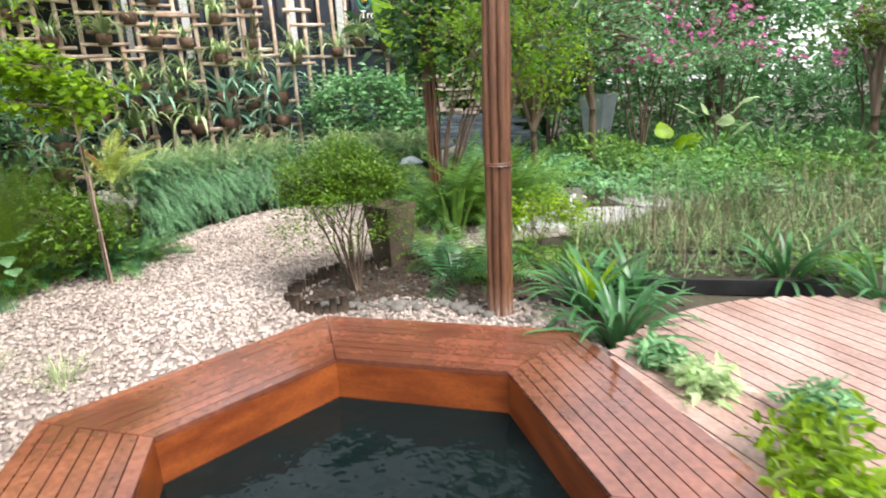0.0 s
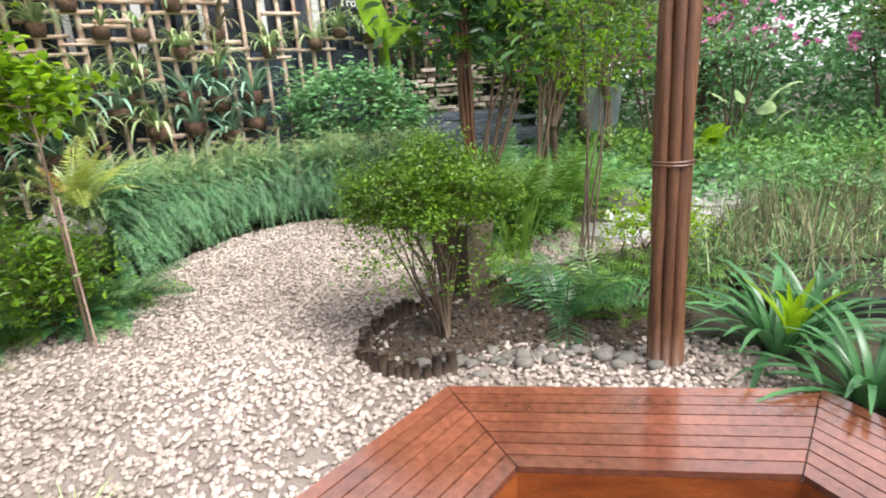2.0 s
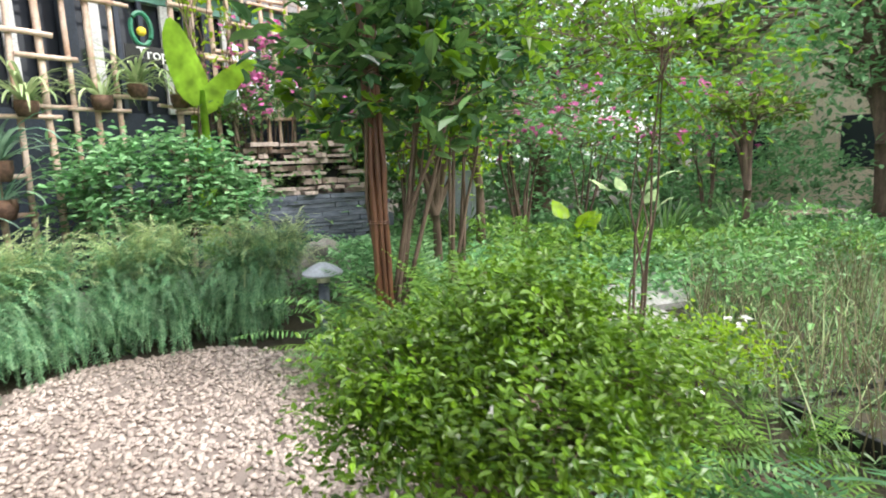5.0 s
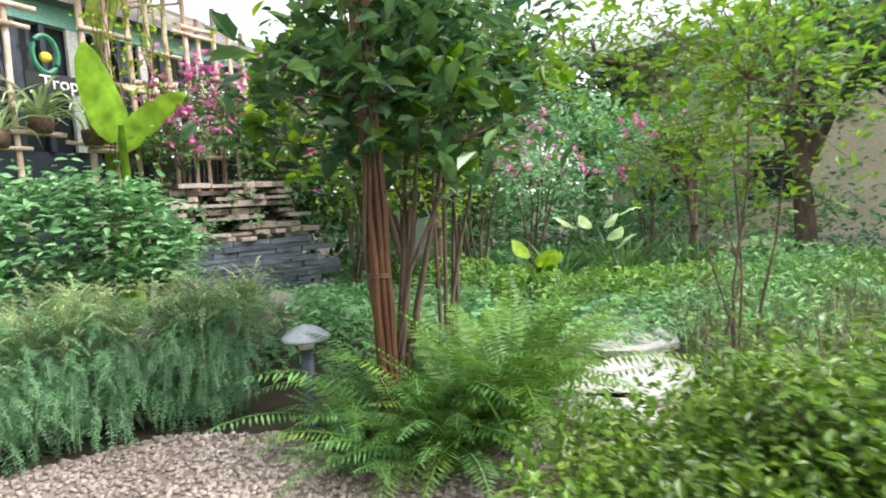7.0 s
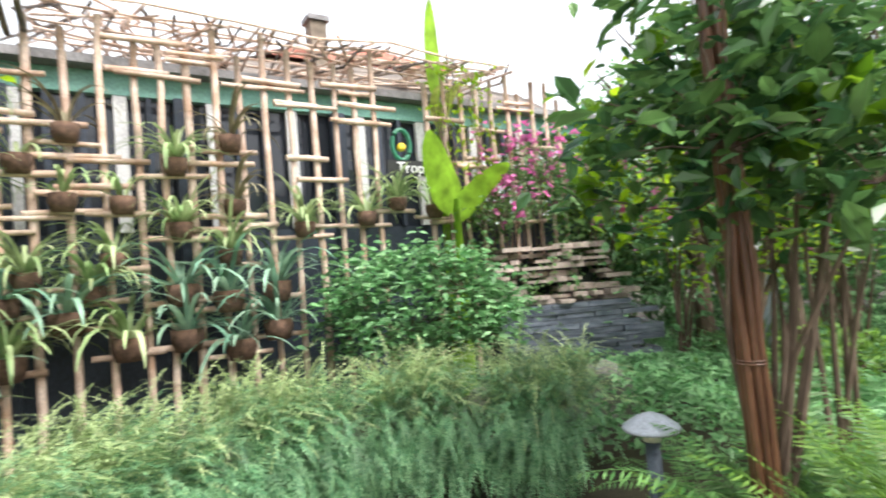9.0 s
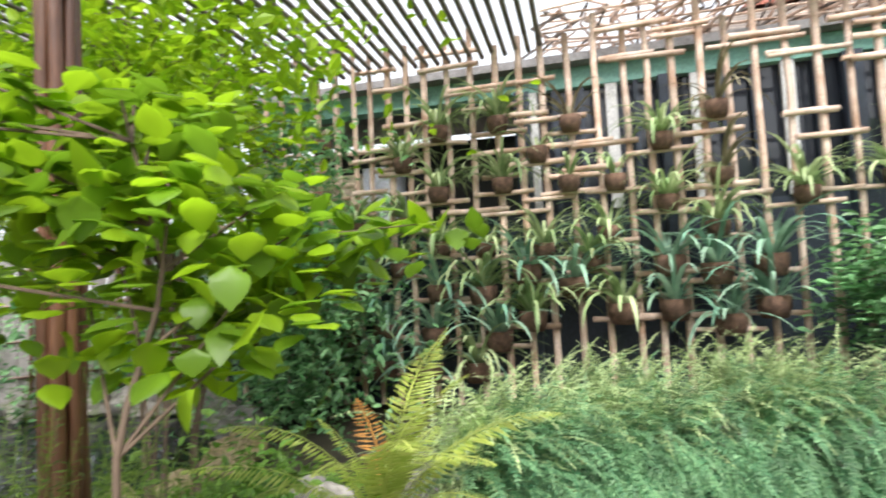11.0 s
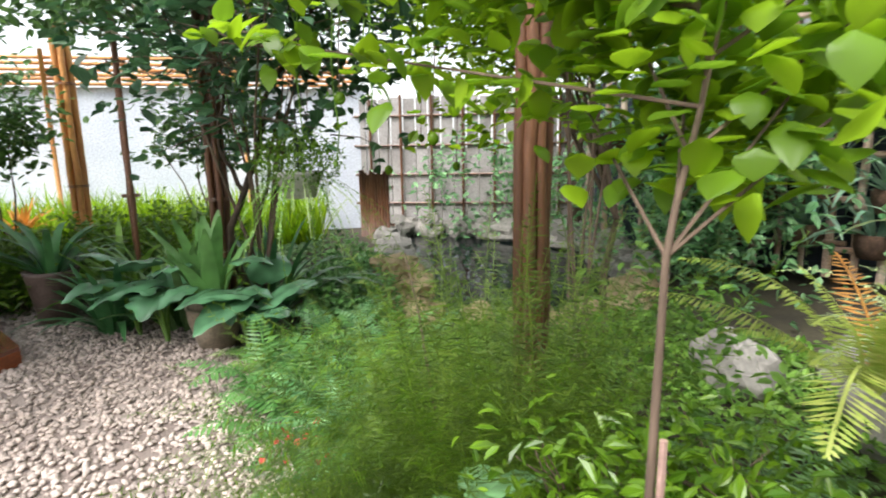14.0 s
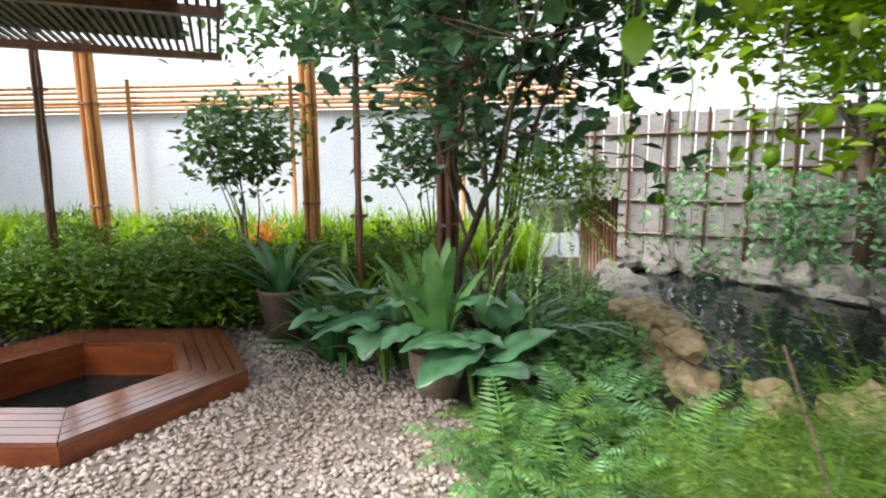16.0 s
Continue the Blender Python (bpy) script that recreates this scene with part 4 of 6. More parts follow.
def ground_cover(region, n, height, size, material, label, ratio=0.5, z0=0.0):
    p = rng.uniform(np.min(region, 0), np.max(region, 0), (n, 2))
    p = p[inside(region, p)]
    h = np.array([0.55 + 0.55 * noise.noise(Vector((x * 0.9, y * 0.9, 3.0))) for x, y in p])
    z = z0 + height * np.clip(h, 0.1, 1.2) * np.sqrt(rng.random(len(p)))
    return solid("ground_cover", Build().leaves(np.c_[p, z], size * rng.uniform(0.6, 1.3, len(p)), ratio, 0.5), material, label, "ground cover", "stuff")


def reeds(region, n, height, material, label, width=0.006, lean=(1.15, 1.55), droop=(0.1, 0.7)):
    p = rng.uniform(np.min(region, 0), np.max(region, 0), (n, 2))
    p = p[inside(region, p)]
    m = len(p)
    b = Build().strips(np.c_[p, np.zeros(m)], rng.uniform(0, 6.283, m), rng.uniform(*lean, m), height * rng.uniform(0.5, 1.15, m), width * rng.uniform(0.6, 1.5, m), rng.uniform(*droop, m), 5, 0.3)
    return solid("reed_bed", b, material, label, "reeds", "stuff")


REED = [(0.95, 4.2), (1.6, 3.9), (3.0, 3.9), (5.6, 4.6), (5.4, 7.4), (3.6, 6.9), (2.6, 6.2), (1.5, 5.3)]
reeds(REED, 2200, 0.68, "l_dry", "thin dry brown reed stems", 0.005)
reeds(REED, 700, 0.5, "l_straw", "fine pale reeds between dry stems", 0.008, (0.9, 1.5), (0.3, 2.2))
reeds(REED, 2200, 0.42, "l_mid", "green grass between the reeds", 0.012, (0.7, 1.5), (0.5, 2.2))
ground_cover(REED, 5000, 0.3, 0.06, "l_mid", "small leaves under the reeds")


ground_cover([(2.8, 6.6), (6.0, 5.0), (9.5, 6), (9, 13), (2.0, 13), (1.2, 8.5), (0.6, 7.2), (1.6, 7.1)], 26000, 0.5, 0.10, "l_fresh", "dense leafy ground cover under the trees")
ground_cover([(-0.3, 8.3), (1.5, 7.2), (2.4, 8.5), (2.2, 12.5), (0.8, 12.3), (0.2, 9.6)], 9000, 0.7, 0.09, "l_fresh", "leafy undergrowth behind the lemon tree")
ground_cover([(2.4, 3.9), (5, 2.2), (8, 2), (9, 6), (5.8, 5.0)], 9000, 0.45, 0.09, "l_fern", "low green planting past the deck")

# ---- hedge of asparagus fern along the path ----
HEDGE = np.array([(-3.2, 6.05), (-2.95, 6.8), (-2.5, 7.55), (-1.9, 7.95), (-1.2, 7.95), (-0.62, 7.65)])


def hedge_rows(n, back0, back1, z0, z1):
    c = curve_points(HEDGE, 200)
    i = rng.integers(1, 199, n)
    t = c[i + 0] - c[i - 1]
    t /= np.linalg.norm(t, axis=1)[:, None]
    out = np.stack([t[:, 1], -t[:, 0]], 1)
    b = back0 + rng.random(n) * (back1 - back0) * np.clip(i / 70, 0.2, 1)
    p = c[i] - out * b[:, None]
    return np.c_[p, rng.uniform(z0, z1, n)], np.arctan2(out[:, 1], out[:, 0])


hedge = thing("asparagus_hedge", "trailing blue-green asparagus fern hedge along the gravel", "hedge", (0, 0, 0))
b0, az = hedge_rows(1500, 0.12, 0.5, 0.18, 0.62)
part("front_foliage", Build().fronds(b0, az + rng.normal(0, 0.5, len(az)), rng.uniform(-0.3, 0.8, len(az)), rng.uniform(0.3, 0.55, len(az)), rng.uniform(1.5, 2.5, len(az)), 0.036, 26, 0.17, 0.2, 0.002, 0, 0.25), "l_blue", hedge)
b0, az = hedge_rows(1600, 0.15, 1.2, 0.4, 0.72)
part("top_foliage", Build().fronds(b0, az + rng.normal(0, 0.9, len(az)), rng.uniform(0.5, 1.4, len(az)), rng.uniform(0.3, 0.55, len(az)), rng.uniform(0.8, 2.0, len(az)), 0.038, 24, 0.17, 0.15, 0.002, 0, 0.25), "l_blue", hedge)
b0, az = hedge_rows(2000, 0.35, 1.3, 0.46, 0.76)
part("dry_foliage", Build().fronds(b0, az + rng.normal(0, 1.2, len(az)), rng.uniform(0.4, 1.3, len(az)), rng.uniform(0.35, 0.6, len(az)), rng.uniform(0.6, 1.6, len(az)), 0.03, 18, 0.16, 0.1, 0.003, 0, 0.25), "l_straw", hedge, "yellowing upper stems")
# inner leaves take a darker green to paint the shade inside the hedge
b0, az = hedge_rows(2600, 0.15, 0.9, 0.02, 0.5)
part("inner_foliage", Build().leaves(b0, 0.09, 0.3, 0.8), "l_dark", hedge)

for k, (x, y, s, z) in enumerate([(-0.75, 9.1, 0.42, 0.5), (-1.5, 9.35, 0.4, 0.42), (0.25, 9.4, 0.45, 0.48), (-2.4, 9.05, 0.42, 0.4), (-3.2, 8.5, 0.4, 0.42), (-3.9, 7.7, 0.42, 0.42), (-4.3, 6.95, 0.32, 0.36), (-3.95, 6.6, 0.26, 0.34), (-4.7, 6.4, 0.3, 0.3), (-4.5, 7.5, 0.3, 0.34), (-3.9, 7.95, 0.3, 0.34)]):
    solid("border_rock", Build().boulder((0, 0, z * 0.5), (s * 0.9, s * 0.6, z * 0.72), k + 40, 3, 0.34), "rock", "pale weathered rock edging the water behind the hedge", "rock", at=(x, y, 0), group="border rocks")

# stacked slate cascade
cascade = thing("slate_cascade", "stacked brown slate cascade with dark wet foot", "cascade", (0.62, 11.5, 0))
# near-black filler box, added so the gaps between slates look shaded
part("core", Build().box((-0.8, 0.35, 0.0), (0.9, 0.8, 1.6)), "basin", cascade, "near-black core standing for shade between the slates")
z = 0.12
while z < 0.98:
    h = rng.uniform(0.05, 0.09)
    x = -0.8
    while x < 0.9:
        w = rng.uniform(0.3, 0.7)
        o = -0.32 + (z - 0.1) * 0.16 + rng.uniform(-0.03, 0.03)
        c = [(x, o), (x + w, o + rng.uniform(-0.03, 0.03)), (x + w - 0.01, 0.36), (x + 0.01, 0.36)]
        part("wet_slate", Build().prism(c, z, z + h - 0.006), "wet_slate", cascade)
        x += w + 0.008
    z += h
while z < 1.78:
    h = rng.uniform(0.06, 0.14)
    x = -0.85 + rng.uniform(-0.1, 0.15) + max(0, z - 1.5) * 0.5
    while x < 0.85:
        w = rng.uniform(0.12, 0.46)
        o = rng.uniform(-0.26, 0.12) + (z - 1.0) * 0.22
        c = [(x, o + rng.uniform(-0.03, 0.05)), (x + w * 0.5, o - rng.uniform(0, 0.06)), (x + w, o + rng.uniform(-0.03, 0.05)), (x + w - 0.03, 0.6), (x + 0.03, 0.6)]
        if rng.random() > 0.08:
            part("slate", Build().prism(c, z, z + h * rng.uniform(0.45, 0.95)), "slate", cascade)
        x += w + rng.uniform(0.0, 0.06)
    z += h

# ---- lemon tree, path lamp and ferns ----
shrub("lemon_tree", (0.02, 6.80, 0), (0.3, 0.2, 2.35, 1.35, 1.1, 1.2), 150, 8, 0.165, "l_lemon", "lemon tree with dark glossy leaves climbing a bamboo post", "tree", stems=9, hollow=0.15, spread=0.12, ratio=0.52, rad=0.022, low=-0.78, extra=("foliage", "l_lime_deep", 75, 0.15))
shrub("lemon_tree", (0.75, 7.15, 0), (0.3, 0.1, 2.5, 1.15, 1.0, 1.15), 90, 8, 0.155, "l_lemon", "young lemon tree with several thin stems", "tree", stems=5, hollow=0.25, spread=0.13, ratio=0.5, rad=0.02, low=-0.7)
lamp = thing("path_lamp", "grey metal mushroom bollard lamp beside the path", "path lamp", (-0.36, 7.2, 0))
part("stem", Build().lathe([(0.0, 0.0), (0.06, 0.0), (0.06, 0.02), (0.042, 0.03), (0.042, 0.56), (0.0, 0.56)], 20), "lamp_grey", lamp, smooth=True)
part("lens", Build().lathe([(0.0, 0.561), (0.05, 0.561), (0.052, 0.62), (0.0, 0.62)], 20), "frost", lamp, "frosted light band", smooth=True)
part("cap", Build().lathe([(0.0, 0.615), (0.15, 0.62), (0.158, 0.632), (0.15, 0.645), (0.085, 0.69), (0.03, 0.712), (0.0, 0.714)], 28), "lamp_cap", lamp, "domed grey cap", smooth=True)
for x, y, n, L in ((-0.42, 6.5, 20, 0.5), (0.0, 6.15, 24, 0.7), (-0.1, 6.42, 22, 0.75), (0.25, 6.25, 22, 0.85), (0.62, 6.4, 22, 0.95), (0.05, 6.6, 24, 1.0), (-0.12, 7.0, 20, 0.9), (0.4, 6.75, 24, 1.05), (-0.3, 6.85, 16, 0.6), (0.85, 6.8, 20, 1.0)):
    fern((x, y, 0), n, L * 1.12, "bright green sword fern at the tree's foot", "l_fern" if n % 4 else "l_sword", pinna=0.13, m=30, a0=(0.7, 1.5), droop=(0.7, 1.9))
rosette("snake_plant", (0.10, 5.62, 0), 14, 0.62, 0.045, "l_fern", "stiff upright sword-leaved plant beside the path", "plant", (1.15, 1.55), (0.0, 0.35), 0.12)
shrub("flowering_shrub", (0.85, 4.9, 0), (0.15, 0, 0.36, 0.45, 0.42, 0.3), 95, 13, 0.042, "l_lime", "light green shrub with small white flowers", "shrub", stems=8, spread=0.07, rad=0.008, extra=("flowers", "l_white", 26, 0.03))
shrub("slender_tree", (0.42, 4.85, 0), (0.2, 0.15, 1.95, 0.85, 0.75, 0.75), 170, 13, 0.05, "l_lime_deep", "slender young tree with airy yellow-green leaves", "tree", stems=5, hollow=0.2, spread=0.12, rad=0.009, low=-0.7)
for k, (x, y, rx, ry, t) in enumerate(((1.85, 6.25, 0.62, 0.45, 0.3), (2.75, 6.95, 0.6, 0.5, 0.9), (1.15, 6.0, 0.35, 0.3, 0.2), (3.7, 7.7, 0.55, 0.5, 0.1))):
    c = [(rx * math.cos(a) * (1 + 0.12 * math.sin(3 * a + k)), ry * math.sin(a) * (1 + 0.1 * math.cos(2 * a + k))) for a in np.linspace(0.3, 6.583, 9)[:-1]]
    solid("stepping_slab", Build().prism(c, 0.0, 0.06), "slab", "large pale flat stepping stone", "stepping stone", at=(x, y, 0.0), group="stepping stones")
solid("path_boulder", Build().boulder((0, 0, 0.12), (0.2, 0.16, 0.17), 91, 3, 0.25), "stone", "grey boulder beside the stepping stones", "rock", at=(1.6, 6.75, 0))

for x, y, n, L in ((0.42, 6.18, 22, 1.15), (0.62, 6.32, 24, 1.25), (0.82, 6.5, 22, 1.2), (0.2, 6.3, 20, 1.1)):
    fern((x, y, 0), n, L, "tall arching sword fern at the tree's foot", "l_fern", pinna=0.11, m=32, a0=(0.95, 1.52), droop=(0.7, 1.7))

# ---- planting along the trellis ----
c = on_wall(3.15, 0, -0.85)
shrub("umbrella_shrub", tuple(c), (0, 0, 1.25, 1.45, 0.8, 0.78), 330, 15, 0.11, "l_fresh", "broad fresh-green shrub growing before the trellis", "shrub", stems=10, spread=0.1, ratio=0.5, flat=0.22, rad=0.02, low=-0.6)
ban = thing("banana_plant", "young banana plant with upright yellow-green leaves", "banana plant", tuple(on_wall(4.1, 0, -0.35)))
part("stalk", Build().tube([(0, 0, 0), (0.02, 0, 1.2), (0.0, 0, 2.5)], [0.09, 0.07, 0.04], 10), "l_banana", ban, smooth=True)
for tilt, L, W, dr, z in ((-0.5, 1.1, 0.5, 0.25, 2.35), (0.7, 1.0, 0.34, 1.0, 2.25)):
    lf = part("leaf", Build().strips([(0, 0, 0)], TH - math.pi / 2, 1.4, L, W, dr, 9, 0.15), "l_banana", ban, smooth=True)
    lf.matrix_local = Matrix.Translation((0, 0, z)) @ Matrix.Rotation(tilt, 4, Vector(WN))
tall = thing("banana_plant", "tall banana plant rising through the cane lattice", "banana plant", tuple(on_wall(4.28, 0, 0.16)))
part("stalk", Build().tube([(0, 0, 0), (0.0, 0, 2.0), (0.0, 0, 4.05)], [0.08, 0.07, 0.03], 10), "l_banana", tall, smooth=True)
for tilt, L, W, dr, z, mt in ((-0.12, 1.3, 0.26, 0.15, 4.0, "l_banana"), (0.25, 0.7, 0.2, 1.2, 3.55, "l_gold"), (-0.35, 0.62, 0.18, 1.3, 3.6, "l_gold")):
    lf = part("leaf", Build().strips([(0, 0, 0)], TH - math.pi / 2, 1.45, L, W, dr, 9, 0.15), mt, tall, smooth=True)
    lf.matrix_local = Matrix.Translation((0, 0, z)) @ Matrix.Rotation(tilt, 4, Vector(WN))
c = on_wall(3.3, 0, -0.06)
vine = thing("climbing_vine", "yellow-green vine climbing the trellis", "vine", tuple(c))
vb = Build()
for k in range(16):
    a = rng.uniform(0.75, 1.8)
    zz = np.linspace(1.6, rng.uniform(3.3, 4.4), 8)
    pth = np.array([WE * (a + 0.1 * math.sin(z * 3 + k)) - WN * 0.08 + np.array([0, 0, z]) for z in zz])
    vb.tube(pth, 0.006, 4, False)
part("branching", vb, "bark", vine)
zz = rng.uniform(2.2, 4.4, 420)
part("leaves", Build().leaves(WE[None] * rng.normal(1.25, 0.36, 420)[:, None] - WN * 0.1 + np.c_[rng.normal(0, 0.04, (420, 2)), zz], rng.uniform(0.05, 0.1, 420), 0.6, 0.8), "l_lime", vine)
for u_, z_, off in ((5.6, 2.9, 0.0), (6.4, 2.5, -0.6), (5.0, 2.3, -0.2)):
    c = on_wall(u_, 0, off)
    shrub("bougainvillea", tuple(c), (0, 0, z_, 0.9, 0.7, 0.75), 110, 12, 0.075, "l_mid", "bougainvillea with loose pink flower sprays", "bougainvillea", stems=6, hollow=0.3, spread=0.14, rad=0.02, extra=("flowers", "l_pink", 45, 0.085), group="bougainvilleas")


# ---- background on the far side ----
def tree(x, y, h, r, crown_r, material, label, size=0.13, n=260, per=12, extra=None, low=-0.6):
    return shrub("tree", (x, y, 0), (0, 0, h, crown_r, crown_r, h * 0.48), n, per, size, material, label, "tree", stems=8, hollow=0.35, spread=0.24, rad=r, trunk_h=h * 0.42, low=low, extra=extra, group="background trees")


tree(6.1, 12.6, 4.0, 0.16, 2.3, "l_mid", "broad garden tree with brown trunk", 0.14, 320)
tree(3.2, 12.2, 3.4, 0.10, 1.8, "l_fresh", "light green garden tree with thin trunk", 0.12, 300)
tree(9.3, 7.6, 3.6, 0.13, 2.2, "l_fresh", "leafy garden tree beyond the reeds", 0.14, 320)
tree(9.6, 5.4, 3.8, 0.14, 2.4, "l_mid", "leafy garden tree past the deck", 0.14, 320)
tree(2.6, 14.0, 2.6, 0.1, 1.9, "l_lime", "yellow-green tree behind the cascade", 0.13, 380, 14)
tree(12.5, 14.5, 4.6, 0.2, 3.2, "l_mid", "tall leafy tree in the distance", 0.2, 320)
tree(14, 3.0, 4.6, 0.2, 3.2, "l_mid", "tall leafy tree in the distance", 0.2, 300)
# three trees never in view, added to give water and deck something to reflect
tree(9, -4, 4.4, 0.2, 3.0, "l_mid", "unseen tree added behind the start for reflections", 0.2, 260)
tree(-3, -9, 4.6, 0.2, 3.2, "l_mid", "unseen tree added behind the start for reflections", 0.2, 260)
tree(3.5, -8, 4.6, 0.2, 3.2, "l_dark", "unseen tree added behind the start for reflections", 0.2, 260)
tree(2.6, 9.6, 2.6, 0.05, 1.25, "l_fresh", "young tree with light foliage", 0.09, 220, 13)
for x, y, z_ in ((3.6, 9.9, 1.7), (5.2, 10.4, 1.8), (4.7, 11.6, 2.5), (7.2, 9.4, 1.7), (2.2, 11.2, 2.0)):
    shrub("bougainvillea", (x, y, 0), (0, 0, z_, 1.05, 1.0, z_ * 0.6), 130, 12, 0.085, "l_fresh", "bougainvillea with loose pink flower sprays", "bougainvillea", stems=6, hollow=0.3, spread=0.16, rad=0.025, extra=("flowers", "l_pink", 54, 0.095), group="bougainvilleas")
for x, y, L in ((5.2, 8.6, 1.15), (6.1, 8.1, 1.05), (4.6, 9.3, 1.0), (2.9, 10.6, 0.9)):
    rosette("lily_clump", (x, y, 0), 110, L, 0.045, "l_dark", "dense clump of dark arching strap leaves", "lily clump", (0.9, 1.5), (0.7, 1.9), 0.22, group="strap-leaved plants")


shrub("dark_tree", (6.3, 8.1, 0), (0, 0, 2.0, 0.85, 0.85, 0.6), 90, 10, 0.1, "l_olive", "small dark-leaved tree on a short trunk", "tree", stems=6, hollow=0.3, spread=0.13, rad=0.05, trunk_h=0.9)


def big_leaf(at, n, size, height, material, label, cat="leafy plant", lobes=0, tilt=(-0.1, 0.9)):
    ob = thing("big_leaf_plant", label, cat, at)
    st = Build()
    for k in range(n):
        a, reach, z = rng.uniform(0, 6.283), rng.uniform(0.12, 0.4) * height, height * rng.uniform(0.55, 1.0)
        e = np.array([reach * math.cos(a), reach * math.sin(a), z])
        st.tube(np.array([(0, 0, 0), e * np.array([0.35, 0.35, 0.6]), e]), [0.016, 0.012, 0.008], 5)
        part("leaf", Build().heart(e, a, rng.uniform(*tilt), size * rng.uniform(0.7, 1.1), size * 0.8, rng.uniform(0.4, 1.2), lobes=lobes), material, ob, smooth=True)
    part("branching", st, "l_fern", ob, smooth=True)
    return ob


big_leaf((4.1, 8.2, 0), 6, 0.30, 1.15, "l_pale", "plant with large pale round-ended leaves", tilt=(0.8, 1.5))
big_leaf((3.7, 8.9, 0), 8, 0.42, 0.6, "l_lime", "plant with broad lime leaves", tilt=(0.6, 1.4))
cone = thing("tapered_pot", "pale grey tapered pot among the foliage", "pot", (3.05, 10.8, 0))
part("body", Build().lathe([(0, 0.0), (0.18, 0.0), (0.36, 1.3), (0.32, 1.3), (0.3, 1.22), (0, 1.22)], 4), "lamp_cap", cone)
villa = thing("neighbour_house", "cream house with grey eaves beyond the garden", "house", (13.5, 9.5, 0))
part("wall", Build().box((-0.15, -4.5, 0), (0.15, 4.5, 5.0), 0.15), "cream", villa)
part("roof", Build().box((-1.8, -5.2, 5.02), (3.5, 5.2, 5.3), 0.15), "white", villa)
for y in (-3, 0.2, 3):
    part("window", Build().box((-0.19, y - 0.6, 1.0), (-0.16, y + 0.6, 2.2), 0.15), "glass", villa)
part("terrace", Build().box((-3.2, -4.5, 0.0), (-0.16, 4.5, 0.12), 0.15), "slab", villa)
bench = thing("garden_bench", "small wooden bench in the far planting", "bench", (8.2, 8.2, 0))
part("seat", Build().box((-0.6, -0.2, 0.40), (0.6, 0.2, 0.45), -0.4), "cane", bench)
for x, y in ((-0.5, -0.15), (0.5, -0.15), (-0.5, 0.15), (0.5, 0.15)):
    cc, ss = math.cos(-0.4), math.sin(-0.4)
    part("leg", Build().box((-0.03, -0.03, 0), (0.03, 0.03, 0.4), 0, (x * cc - y * ss, x * ss + y * cc, 0)), "cane", bench)

# ---- west side: shrubs by the path, pots, pond ----
lime = thing("lime_shrub", "open shrub holding flat tiers of bright lime leaves", "shrub", (-2.92, 4.62, 0))
fork = np.array([0.02, -0.02, 1.3])
leader = curve_points([(0, 0, 0), (0.02, -0.03, 0.6), tuple(fork), (-0.06, 0.1, 1.55), (-0.14, 0.06, 1.9)], 24)
part("stem", Build().tube(leader, np.linspace(0.012, 0.003, 24), 7), "bark", lime, smooth=True)
TIERS = [(-1.05, -0.55, 1.92), (-0.95, -0.4, 2.0), (-0.68, -0.1, 2.02), (-0.5, 0.3, 1.75), (-0.42, 0.5, 1.8), (-0.3, 0.46, 1.6), (-0.5, 0.08, 1.68), (-1.3, -0.7, 2.1), (-0.05, 0.55, 1.62), (-1.15, -0.72, 1.8), (-0.8, -0.3, 2.05), (-0.55, 0.4, 2.05), (-0.7, 0.3, 1.9), (-0.35, 0.2, 1.95), (-0.3, -0.1, 1.85), (-0.1, 0.1, 1.78), (-0.75, 0.55, 1.5), (-0.95, 0.1, 1.6), (0.14, 0.62, 1.66)]
for e in TIERS:
    e = np.array(e)
    root = leader[np.argmin(np.abs(leader[:, 2] - np.clip(e[2] - rng.uniform(0.12, 0.42), 1.0, 1.85)))]
    mid = root + (e - root) * 0.5 + np.append(rng.normal(0, 0.07, 2), rng.uniform(-0.04, 0.1))
    pth = curve_points([tuple(root), tuple(mid), tuple(e)], 16)
    part("branch", Build().tube(pth, np.linspace(0.004, 0.0015, 16), 5, False), "bark", lime)
    far_out = pth[4:]
    at = np.repeat(far_out, 6, 0) + rng.normal(0, 1, (len(far_out) * 6, 3)) * np.array([0.075, 0.075, 0.028])
    for i, q in enumerate(at):
        leafy = Build().heart(q, rng.uniform(0, 6.283), rng.normal(-0.15, 0.6), 0.076 * rng.uniform(0.6, 1.2), 0.062, rng.uniform(0.1, 0.7), 0.2, 0.03, 6)
        # every other leaf in the darker lime, painting leaves that lie in shade
        part("leaf", leafy, "l_lime" if i % 2 else "l_lime_deep", lime, smooth=True)
shrub("lime_tree", (-5.75, 6.2, 0), (-0.5, -0.4, 2.6, 1.15, 1.05, 0.8), 240, 13, 0.085, "l_lime", "lime-leaved tree leaning over the pond edge", "tree", stems=8, hollow=0.2, spread=0.14, ratio=0.6, flat=0.25, rad=0.02, trunk_h=0.9, low=-0.7)
shrub("feathery_shrub", (-3.2, 4.85, 0), (0, 0, 0.5, 0.42, 0.48, 0.36), 190, 13, 0.055, "l_bush", "feathery yellow-green shrub at the gravel edge", "shrub", stems=8, hollow=0.3, spread=0.08, ratio=0.4, rad=0.01, low=-0.9)
shrub("lime_shrub", (-5.1, 5.6, 0), (0, 0, 2.45, 1.05, 1.0, 0.7), 240, 13, 0.08, "l_lime", "tall airy shrub with lime leaves overhead", "shrub", stems=6, hollow=0.1, spread=0.16, ratio=0.6, rad=0.011, low=-0.7)
